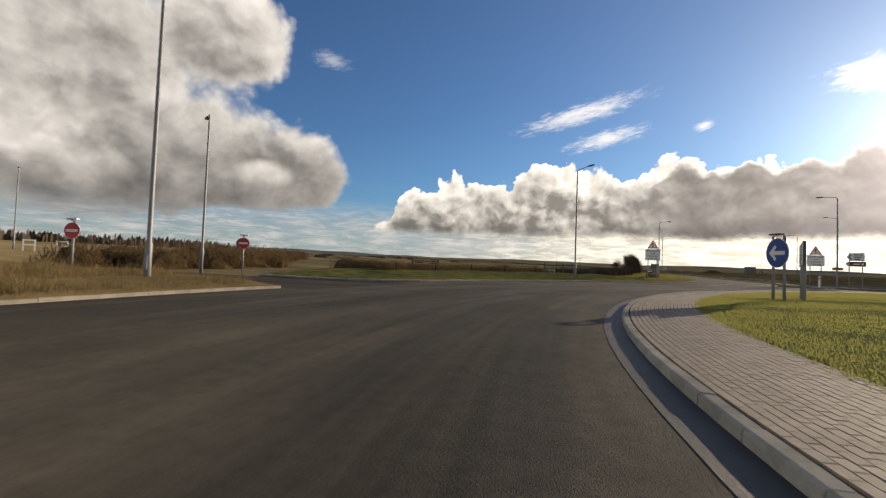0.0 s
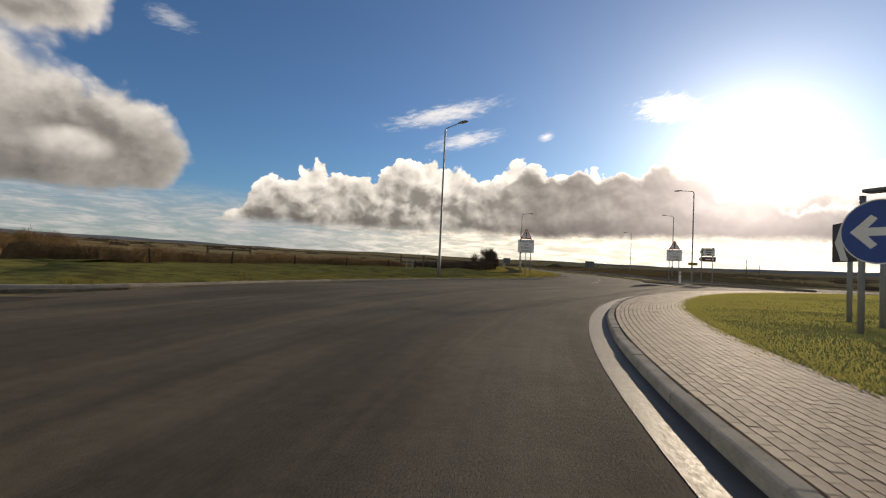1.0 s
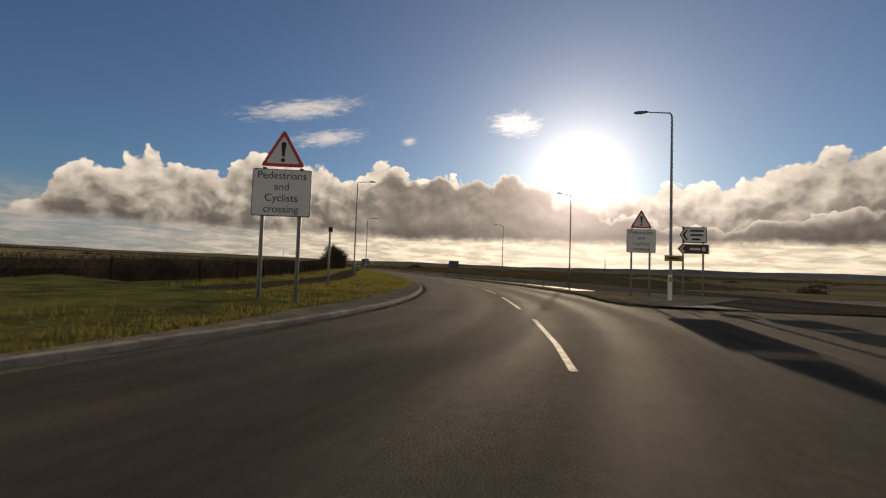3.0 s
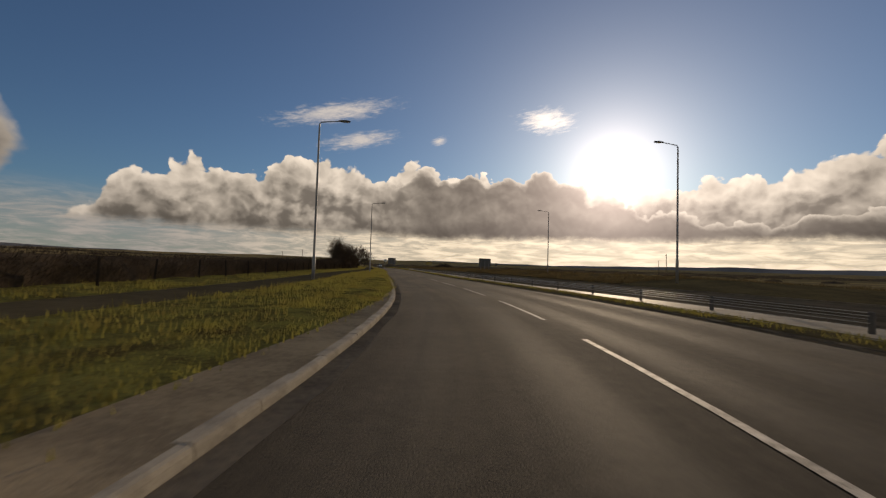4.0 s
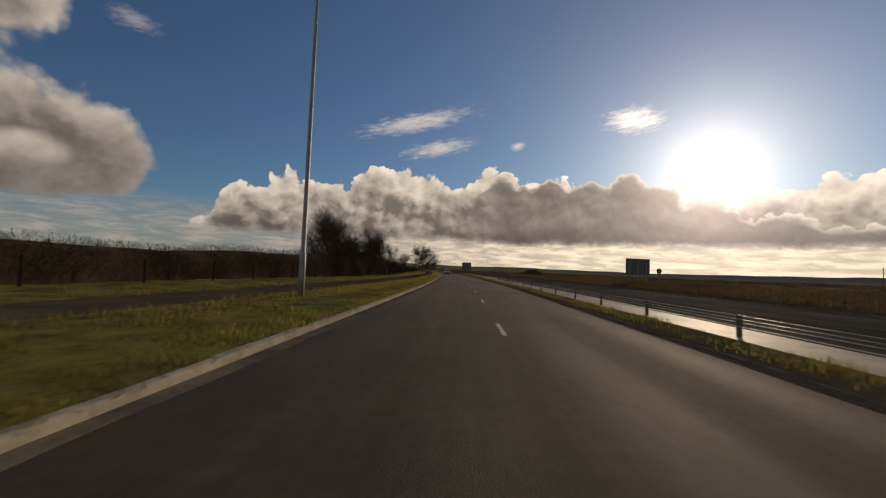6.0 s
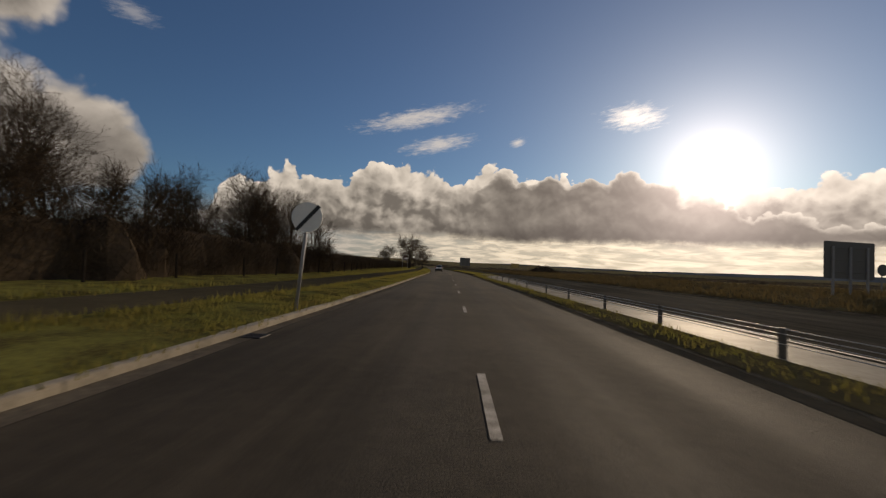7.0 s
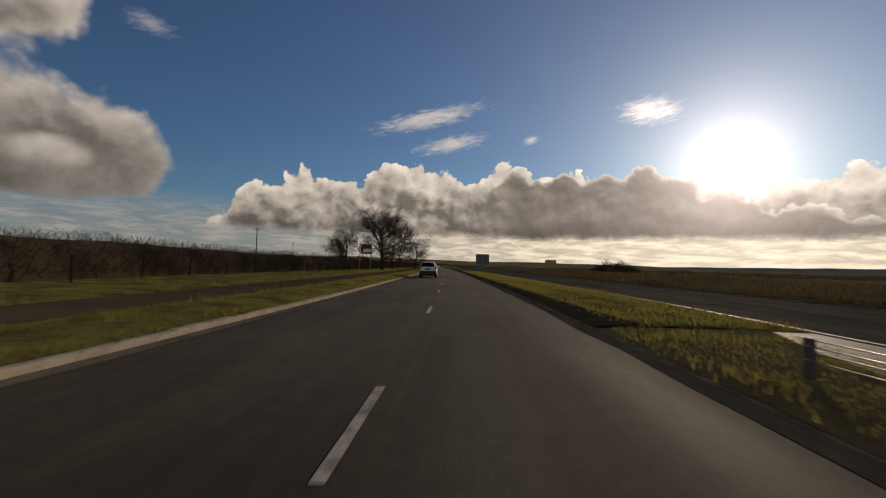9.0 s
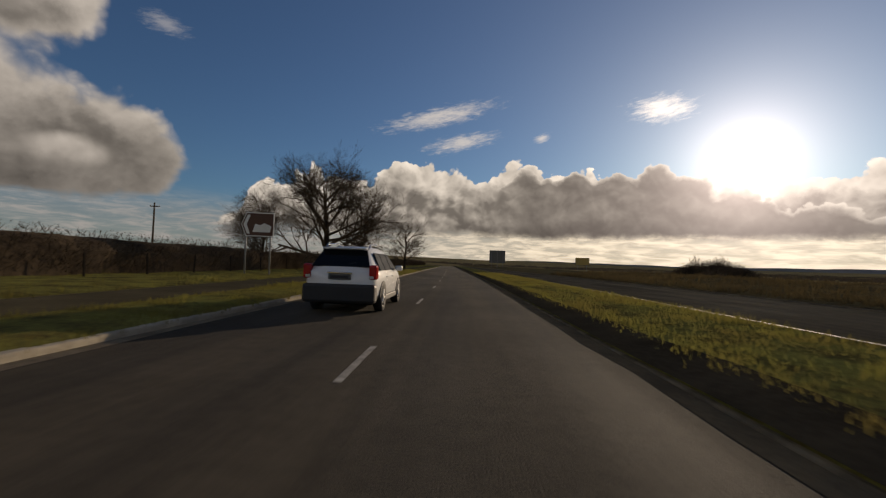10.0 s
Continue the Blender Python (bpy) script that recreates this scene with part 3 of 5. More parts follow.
tagged(ribbon("verge_right", [offset(VR, lambda p: opp_far(p) + 0.1), offset(VR, lambda p: opp_far(p) + 3), offset(VR, lambda p: opp_far(p) + 8), offset(VR, lambda p: opp_far(p) + 40)], [ramp(0.2), ramp(0.5), ramp(bumpy(0.85, 0.2)), -0.3], MOOR),
       "rough grass bank beyond the opposite carriageway", "grass verge", kind="structure")
# roundabout island
n = 200
lv, lf = [], []
for j, (r, z) in enumerate([(R_LAWN, 0.13), (R_LAWN - 2, 0.22), (R_LAWN - 8, 0.42), (R_LAWN - 18, 0.6), (4, 0.7)]):
    for k in range(n):
        a = 2 * math.pi * k / n
        x, y = HUB.x + r * math.cos(a), HUB.y + r * math.sin(a)
        lv.append((x, y, z + (0.06 * noise.noise((x * 0.5, y * 0.5, 2)) if j else 0)))
    if j:
        lf += [((j - 1) * n + k, (j - 1) * n + (k + 1) % n, j * n + (k + 1) % n, j * n + k) for k in range(n)]
lf.append([4 * n + k for k in range(n)])
tagged(mesh_object("lawn", lv, lf, LAWN, None, True), "mown bright green grass of the roundabout island", "lawn", kind="structure")
tagged(ring("apron", R_LAWN - 0.1, R_IN - 0.05, 0.115, 0.105, BEDDING), "block-paved apron round the island", "pavement", kind="structure")


# ---- street lamps ----
def street_lamp(x, y, z, toward, height=11.0, arm=1.9, label="tall galvanised steel street lamp with a single arm"):
    """toward: degrees, the way in which the arm points (0 is +x)."""
    lamp = thing("street_lamp", pose(x, y, z, 0, 0, toward), label, "street lamp", "street lamps")
    bm = bmesh.new()
    tube(bm, [(0, 0, -0.3), (0, 0, 1.5), (0, 0, 1.6), (0, 0, 6), (0, 0, height - 0.25), (0.04, 0, height - 0.08), (0.12, 0, height)], [0.115, 0.115, 0.085, 0.075, 0.058, 0.05, 0.045], 12)
    part("column", bm, GALV, lamp, smooth=True)
    bm = bmesh.new()
    box(bm, 0.0, -0.118, 0.85, 0.13, 0.02, 0.55, 0.004)
    part("access_door", bm, GALV, lamp)
    bm = bmesh.new()
    tube(bm, [(0.08, 0, height), (0.5, 0, height + 0.06), (arm - 0.5, 0, height + 0.16)], [0.042, 0.036, 0.032], 10)
    part("arm", bm, GALV, lamp, smooth=True)
    bm = bmesh.new()
    rows = [(arm - 0.62, 0.06, 0.05), (arm - 0.45, 0.13, 0.085), (arm - 0.1, 0.17, 0.10), (arm + 0.12, 0.13, 0.08), (arm + 0.22, 0.05, 0.04)]
    rings = []
    for px, w, h in rows:
        zc = height + 0.17
        rings.append([bm.verts.new((px, w * math.cos(a), zc + h * max(math.sin(a), -0.35))) for a in [2 * math.pi * k / 12 for k in range(12)]])
    for r0, r1 in zip(rings, rings[1:]):
        for k in range(12):
            bm.faces.new((r0[k], r0[(k + 1) % 12], r1[(k + 1) % 12], r1[k]))
    bm.faces.new(rings[0][::-1])
    bm.faces.new(rings[-1])
    lantern = part("lantern", bm, LAMP_GREY, lamp, "dark grey lantern head", smooth=True)
    bm = bmesh.new()
    box(bm, arm - 0.14, 0, height + 0.125, 0.42, 0.2, 0.04, 0.012)
    part("lens", bm, LENS, lantern)
    return lamp


LAMPS = [(-6.1, 44.2, 0.2, -35), (21.5, 67.2, 0.12, 150), (3.0, 96.2, 0.15, 0), (5.1, 135.2, 0.17, 0), (31.4, 97.9, 0.85, 180), (36.7, 140.0, 0.85, 180),
         (-16.3, 9.4, 0.1, 20), (-27.7, 19.5, 0.15, 150), (-72.6, 25.5, 0.6, 160), (42.0, 182.0, 0.5, 180), (72, 108, 0.2, 180), (100, 120, 0.2, 180)]
for args in LAMPS[:9]:
    street_lamp(*args)


# ---- traffic signs ----
def sign_posts(sign, xs, height, z0=-0.3, r=0.055, mat=GALV, y=0.05):
    for x in xs:
        bm = bmesh.new()
        tube(bm, [(x, y, z0), (x, y, height)], [r, r], 10)
        post = part("post", bm, mat, sign, smooth=True)
        bm = bmesh.new()
        tube(bm, [(x, y, height), (x, y, height + 0.02)], [r * 1.15, r * 1.0], 10)
        part("cap", bm, SIGN_BLACK, post)


def panel(name, sign, outline, mat, y0, y1, label=""):
    bm = bmesh.new()
    plate(bm, outline, y0, y1)
    return part(name, bm, mat, sign, label)


def words(parent, text, x, z, size, mat, y):
    cu = bpy.data.curves.new("lettering", "FONT")
    cu.body, cu.size, cu.align_x, cu.align_y, cu.extrude = text, size, "CENTER", "CENTER", 0.001
    cu.materials.append(mat)
    ob = new("lettering", cu)
    ob.parent = parent
    ob.matrix_local = pose(x, y, z, 90, 0, 0)
    dg = bpy.context.evaluated_depsgraph_get()
    me = bpy.data.meshes.new_from_object(ob.evaluated_get(dg))
    me.materials.clear()
    me.materials.append(mat)
    mesh = new("lettering", me)
    mesh.parent = parent
    mesh.matrix_local = pose(x, y, z, 90, 0, 0)
    bpy.data.objects.remove(ob)
    return mesh


def triangle(side, cz, r=0.06):
    h = side * math.sqrt(3) / 2
    corners = [(-side / 2, cz - h / 3), (side / 2, cz - h / 3), (0, cz + 2 * h / 3)]
    out = []
    for i in range(3):
        p, a, b = Vector(corners[i]), Vector(corners[i - 1]), Vector(corners[(i + 1) % 3])
        u, v = (a - p).normalized(), (b - p).normalized()
        for k in range(5):
            w = k / 4
            q = p + u * r * (1 - w) ** 2 * 2 + v * r * w ** 2 * 2
            out.append((q.x, q.y))
    return out


def warning_sign(x, y, z, yaw, foot=2.35):
    """A triangle with an exclamation mark over a worded plate, on two posts. It faces along -y of its own axes."""
    sign = thing("warning_sign", pose(x, y, z, 0, 0, yaw), "red-bordered triangular warning sign above a worded white plate", "road sign", "crossing warning signs")
    sign_posts(sign, (-0.52, 0.52), foot + 1.38)
    cz = foot + 1.38 + 0.06 + 1.2 * math.sqrt(3) / 6
    tri = panel("triangle_plate", sign, triangle(1.25, cz), SIGN_RED, -0.02, 0.0, "red-bordered warning triangle")
    panel("field", tri, triangle(0.94, cz, 0.04), SIGN_WHITE, -0.026, -0.021)
    panel("mark_stroke", tri, [(-0.035, cz - 0.07), (0.035, cz - 0.07), (0.075, cz + 0.32), (0.0, cz + 0.36), (-0.075, cz + 0.32)], SIGN_BLACK, -0.031, -0.027)
    panel("mark_dot", tri, disc_outline(0.06, 0, cz - 0.17, 16), SIGN_BLACK, -0.031, -0.027)
    board = panel("plate", sign, rounded_rect(1.65, 1.35, 0.06, 0, foot + 0.675), SIGN_BLACK, -0.02, 0.0)
    panel("face", board, rounded_rect(1.6, 1.3, 0.05, 0, foot + 0.675), SIGN_WHITE, -0.026, -0.021)
    for i, line in enumerate(("Pedestrians", "and", "Cyclists", "crossing")):
        words(board, line, 0, foot + 1.16 - 0.32 * i, 0.30, SIGN_BLACK, -0.029)
    return sign


warning_sign(1.15, 58.0, 0.12, -8, 2.5)
warning_sign(19.4, 67.05, 0.12, -14, 2.5)


def direction_sign():
    sign = thing("direction_sign", pose(23.3, 67.5, 0.12, 0, 0, -18), "pair of arrow-shaped direction signs on two steel posts", "road sign")
    sign_posts(sign, (-0.55, 0.6), 4.25)

    def flag(w, h, cz, edge, face, bars, bar_mat, name):
        tip = 0.28
        out = [(-w / 2, cz), (-w / 2 + tip, cz - h / 2), (w / 2, cz - h / 2), (w / 2, cz + h / 2), (-w / 2 + tip, cz + h / 2)]
        b = panel(name, sign, out, edge, -0.02, 0.0)
        s = 0.93
        panel("face", b, [(px * s, cz + (pz - cz) * 0.88) for px, pz in out], face, -0.026, -0.021)
        for bx, bz, bw, bh in bars:
            panel("text_bar", b, rounded_rect(bw, bh, bh * 0.3, bx, cz + bz), bar_mat, -0.031, -0.027)
        c = [(-w / 2 + 0.14, cz), (-w / 2 + 0.36, cz - h * 0.33), (-w / 2 + 0.46, cz - h * 0.33), (-w / 2 + 0.28, cz), (-w / 2 + 0.46, cz + h * 0.33), (-w / 2 + 0.36, cz + h * 0.33)]
        panel("chevron", b, c, bar_mat, -0.031, -0.027)
    flag(1.55, 0.95, 3.75, SIGN_BLACK, SIGN_WHITE, [(0.2, 0.26, 0.8, 0.11), (0.2, 0.0, 0.75, 0.11), (0.15, -0.26, 0.5, 0.11)], SIGN_BLACK, "white_flag")
    flag(1.85, 0.6, 2.9, SIGN_WHITE, SIGN_BROWN, [(0.1, 0.0, 0.62, 0.13), (0.6, 0.0, 0.2, 0.24)], SIGN_WHITE, "brown_flag")
    small = thing("direction_plate", pose(21.5, 67.05, 0.12, 0, 0, -18), "small yellow direction plate clamped to a lamp column", "road sign")
    panel("plate", small, rounded_rect(0.98, 0.34, 0.03, 0, 2.25), SIGN_YELLOW, -0.13, -0.11)
    panel("text_bar", small, rounded_rect(0.6, 0.1, 0.03, 0, 2.25), SIGN_BLACK, -0.136, -0.131)


direction_sign()


def no_entry(x, y, z, yaw, label):
    sign = thing("no_entry_sign", pose(x, y, z, 0, 0, yaw), label, "road sign", "no entry signs")
    sign_posts(sign, (0.0,), 2.55, mat=GALV, r=0.05, y=0.08)
    d = panel("disc", sign, disc_outline(0.375, 0, 2.05, 40), SIGN_RED, -0.02, 0.0)
    panel("rim", d, disc_outline(0.39, 0, 2.05, 40), SIGN_WHITE, -0.016, 0.004)
    panel("bar", d, rounded_rect(0.56, 0.13, 0.01, 0, 2.05), SIGN_WHITE, -0.027, -0.021)
    panel("backing_disc", sign, disc_outline(0.375, -0.12, 2.02, 40), SIGN_GREY, 0.17, 0.19)
    bm = bmesh.new()
    box(bm, 0.05, -0.05, 2.6, 0.5, 0.2, 0.09, 0.02)
    lamp = part("sign_light", bm, SIGN_WHITE, sign, "pale sign lighting unit")
    bm = bmesh.new()
    box(bm, 0.0, 0.04, 2.55, 0.06, 0.2, 0.05, 0.01)
    part("bracket", bm, GALV, lamp)


no_entry(-24.4, 10.6, 0.15, 24, "round red no entry sign in rough dry grass")
no_entry(-24.75, 20.4, 0.12, 42, "round red no entry sign beside the slip road")


def arrow_disc():
    sign = thing("keep_left_sign", pose(5.15, 22.15, 0.2, 0, 0, -66), "round blue sign with a white arrow on grey posts", "road sign")
    sign_posts(sign, (-0.3, 0.3), 2.75, r=0.055, y=0.06)
    d = panel("disc", sign, disc_outline(0.60, 0, 2.05, 48), SIGN_BLUE, -0.02, 0.0)
    panel("rim", d, disc_outline(0.625, 0, 2.05, 48), SIGN_WHITE, -0.016, 0.004)
    a = [(-0.45, 2.05), (-0.12, 1.72), (-0.02, 1.80), (-0.17, 1.97), (0.42, 1.97), (0.42, 2.13), (-0.17, 2.13), (-0.02, 2.30), (-0.12, 2.38)]
    panel("arrow", d, a, SIGN_WHITE, -0.027, -0.021)
    bm = bmesh.new()
    box(bm, 0.1, -0.12, 2.82, 0.5, 0.3, 0.07, 0.02)
    part("sign_light", bm, LAMP_GREY, sign)


arrow_disc()


def chevron_board():
    sign = thing("chevron_board", pose(6.35, 23.6, 0.25, 0, 0, -103), "wide black and white chevron board on three posts", "road sign")
    W, H, z0 = 4.0, 1.0, 1.5
    sign_posts(sign, (-1.3, 0.0, 1.3), z0 + H)
    panel("board", sign, rounded_rect(W, H, 0.04, 0, z0 + H / 2), SIGN_BLACK, -0.02, 0.0)
    for i in range(5):
        x = -W / 2 + 0.44 + i * 0.74
        h = H / 2 - 0.03
        panel("chevron", sign, [(x - 0.3, z0 + H / 2), (x, z0 + H / 2 - h), (x + 0.33, z0 + H / 2 - h), (x + 0.03, z0 + H / 2), (x + 0.33, z0 + H / 2 + h), (x, z0 + H / 2 + h)], SIGN_WHITE, -0.027, -0.021)


chevron_board()


def back_sign(x, y, z, yaw, w, h, clear, posts, label):
    """A large sign seen from behind."""
    sign = thing("direction_sign", pose(x, y, z, 0, 0, yaw), label, "road sign")
    for px in posts:
        bm = bmesh.new()
        box(bm, px, -0.09, (clear + h - 0.3) / 2 - 0.2, 0.14, 0.09, clear + h + 0.1, 0.01)
        part("post", bm, GALV, sign)
    panel("panel", sign, rounded_rect(w, h, 0.1, 0, clear + h / 2), SIGN_GREY, -0.03, 0.0)
    for k in range(3):
        bm = bmesh.new()
        box(bm, 0, -0.05, clear + h * (0.18 + 0.32 * k), w * 0.96, 0.035, 0.06, 0.006)
        part("rail", bm, SIGN_GREY, sign)


back_sign(34.2, 180.1, 0.75, 10, 3.5, 2.25, 0.95, (-1.2, 0.0, 1.2), "large grey back of a direction sign on three posts")
back_sign(10.3, 429, 0.9, 8, 6.6, 5.2, 1.6, (-2.4, 0.0, 2.4), "very large grey back of a direction sign on posts")


def derestriction():
    sign = thing("speed_limit_end_sign", pose(7.1, 162.9, 0.12, 0, 4, 6), "white round sign with black diagonal bar on thin post", "road sign")
    sign_posts(sign, (0.0,), 2.5, r=0.04)
    d = panel("disc", sign, disc_outline(0.36, 0, 2.2, 40), SIGN_WHITE, -0.02, 0.0)
    panel("bar", d, [(-0.27, 1.87), (-0.17, 1.86), (0.29, 2.47), (0.22, 2.53)], SIGN_BLACK, -0.027, -0.021)


derestriction()


def brown_sign():
    sign = thing("tourist_sign", pose(-6.75, 276.0, 0.3, 0, 0, 12), "dark brown arrow sign with a white symbol on two posts", "road sign")
    sign_posts(sign, (-0.75, 0.75), 3.9)
    out = [(-1.05, 3.1), (-0.75, 2.35), (0.95, 2.35), (0.95, 3.85), (-0.75, 3.85)]
    b = panel("panel", sign, out, SIGN_WHITE, -0.02, 0.0)
    panel("face", b, [(x * 0.95 - 0.01, 3.1 + (z - 3.1) * 0.93) for x, z in out], SIGN_BROWN, -0.026, -0.021)
    panel("chevron", b, [(-0.92, 3.1), (-0.68, 2.5), (-0.5, 2.5), (-0.72, 3.1), (-0.5, 3.7), (-0.68, 3.7)], SIGN_WHITE, -0.031, -0.027)
    panel("symbol", b, [(-0.35, 2.62), (0.7, 2.62), (0.8, 3.0), (0.35, 3.2), (0.1, 3.05), (-0.2, 3.15)], SIGN_WHITE, -0.031, -0.027)


brown_sign()


def camera_pole():
    pole = thing("traffic_camera_pole", pose(1.9, 68.0, 0.17), "slim steel pole with a small dark camera box", "camera pole")
    bm = bmesh.new()
    tube(bm, [(0, 0, -0.3), (0, 0, 2.9)], [0.06, 0.05], 10)
    part("pole", bm, GALV, pole, smooth=True)
    bm = bmesh.new()
    box(bm, 0.03, -0.05, 2.95, 0.22, 0.3, 0.24, 0.03)
    part("camera_box", bm, SIGN_BLACK, pole)


camera_pole()


def far_sign():
    sign = thing("yellow_sign", pose(39.8, 405, 0.0, 0, 0, 8), "large dull yellow road sign on two posts", "road sign")
    sign_posts(sign, (-1.6, 1.6), 4.9, r=0.09)
    board = panel("panel", sign, rounded_rect(5.0, 2.7, 0.1, 0, 3.8), SIGN_BLACK, -0.03, 0.0)
    panel("face", board, rounded_rect(4.8, 2.5, 0.08, 0, 3.8), SIGN_YELLOW, -0.036, -0.031)


far_sign()


# ---- telegraph pole and distant masts ----
def telegraph_pole(x, y, z, h, yaw=0.0):
    pole = thing("telegraph_pole", pose(x, y, z, 0, 0, yaw), "dark weathered wooden telegraph pole with a short crossarm", "pole", "telegraph poles")
    bm = bmesh.new()
    tube(bm, [(0, 0, -0.5), (0, 0, h)], [0.14, 0.10], 8)
    part("pole", bm, TIMBER, pole, smooth=True)
    bm = bmesh.new()
    box(bm, 0, 0.12, h - 0.5, 1.3, 0.1, 0.12, 0.01)
    arm = part("crossarm", bm, TIMBER, pole)
    for x1 in (-0.55, 0.55):
        bm = bmesh.new()
        tube(bm, [(x1, 0.12, h - 0.46), (x1, 0.12, h - 0.3)], [0.04, 0.03], 6)
        part("insulator", bm, LENS, arm)


telegraph_pole(-38.9, 304.6, ground_height(-38.9, 304.6), 8.3, 15)
telegraph_pole(-70, 390, ground_height(-70, 390), 8.3, 15)
telegraph_pole(95, 190, 0.0, 7.5, 40)
telegraph_pole(140, 260, 0.0, 7.5, 40)


# ---- guard rail ----
def guard_rail():
    line = [p for p in MAIN if 74 < p.y < 224]
    line = offset(line, lambda p: width(p) + 1.15 + 0.6 * (1 - lerp(p.y, 100, 160)))
    rail = thing("guard_rail", Matrix(), "wire rope safety fence with short dark steel posts", "guard rail")
    nn = left_normals(line)
    bm = bmesh.new()
    box(bm, 0, 0, 0.12, 0.06, 0.13, 0.76, 0.008)
    first = part("post", bm, POST_GREY, rail)
    last, placed, spots = None, 0, []
    for i, p in enumerate(line):
        if last is None or (p - last).length >= 3.9:
            q = nn[i]
            ob = first if placed == 0 else new("post", first.data)
            ob.parent = rail
            ob.matrix_world = pose(p.x, p.y, 0.08, 0, 0, math.degrees(math.atan2(q.y, q.x)))
            last, placed = p, placed + 1
            spots.append((p, q))
    for z, side in ((0.56, 0.0), (0.49, 0.045), (0.41, -0.045), (0.33, 0.045)):
        bm = bmesh.new()
        tube(bm, [(p.x + q.x * side, p.y + q.y * side, z) for p, q in spots], [0.008] * len(spots), 6)
        part("rope", bm, ROPE, rail, smooth=True)


guard_rail()


# ---- bare trees, hedges ----
def bare_tree(x, y, z, height, spread, seed, levels=5, trunk=0.28, lean=(0, 0), label="bare winter tree with dense fine branches", fork=0.2, name="tree", dome=0.0):
    """dome: how much the upper limbs shorten, for a rounded crown."""
    rnd = random.Random(seed)
    tree = thing(name, pose(x, y, z), label, "tree", "bare trees")
    bmt, bmb = bmesh.new(), bmesh.new()

    def grow(bm_out, start, d, length, radius, level):
        pts, rad = [start], [radius]
        p, n_seg = start.copy(), 4 if level < 3 else 3
        for k in range(n_seg):
            d = (d + Vector((rnd.uniform(-1, 1), rnd.uniform(-1, 1), rnd.uniform(-0.5, 0.9))) * (0.10 + 0.05 * level) + Vector((*lean, 0)) * 0.06).normalized()
            p = p + d * length / n_seg
            pts.append(p.copy())
            rad.append(max(radius * (1 - 0.5 * (k + 1) / n_seg), 0.0045))
        tube(bm_out, pts, rad, (8, 6, 5, 3, 3, 3)[min(level, 5)], cap=False)
        if level >= levels:
            return
        kids = (15 if dome else 11, 7, 6, 5, 4)[min(level, 4)]
        for k in range(kids):
            f = (fork + (1 - fork) * (k + rnd.random()) / kids) if level == 0 else 0.25 + 0.75 * (k + rnd.random()) / kids
            i = min(int(f * n_seg), n_seg - 1)
            base = pts[i].lerp(pts[i + 1], f * n_seg - i)
            az = rnd.uniform(0, 2 * math.pi)
            tilt = rnd.uniform(0.75, 1.25) if level == 0 else rnd.uniform(0.4, 0.95)
            if level == 0:
                tilt *= 1.15 - 0.5 * f
            side = d.orthogonal().normalized()
            side.rotate(Matrix.Rotation(az, 3, d))
            nd = (d * math.cos(tilt) + side * math.sin(tilt) * (spread if level < 2 else 1.0)).normalized()
            grow(bmb, base, nd, length * rnd.uniform(0.5, 0.72) * (1.0 if level else 0.95 + dome * (0.35 - 0.75 * f)), max(rad[i] * 0.55, 0.006), level + 1)

    grow(bmt, Vector((0, 0, -0.2)), Vector((lean[0] * 0.1, lean[1] * 0.1, 1)).normalized(), height * 0.62, trunk, 0)
    part("trunk", bmt, BARK, tree, smooth=True)
    part("crown", bmb, TWIG, tree)
    return tree


bare_tree(-7.2, 288.5, 0.25, 11.8, 1.75, 3, 5, 0.30, fork=0.14, dome=0.8)
bare_tree(-14.0, 289, 0.3, 6.8, 1.0, 5, 5, 0.17)
bare_tree(-9.0, 305, 0.3, 7.0, 1.1, 8, 4, 0.2)
bare_tree(-6.0, 318, 0.3, 7.5, 1.0, 9, 4, 0.2)


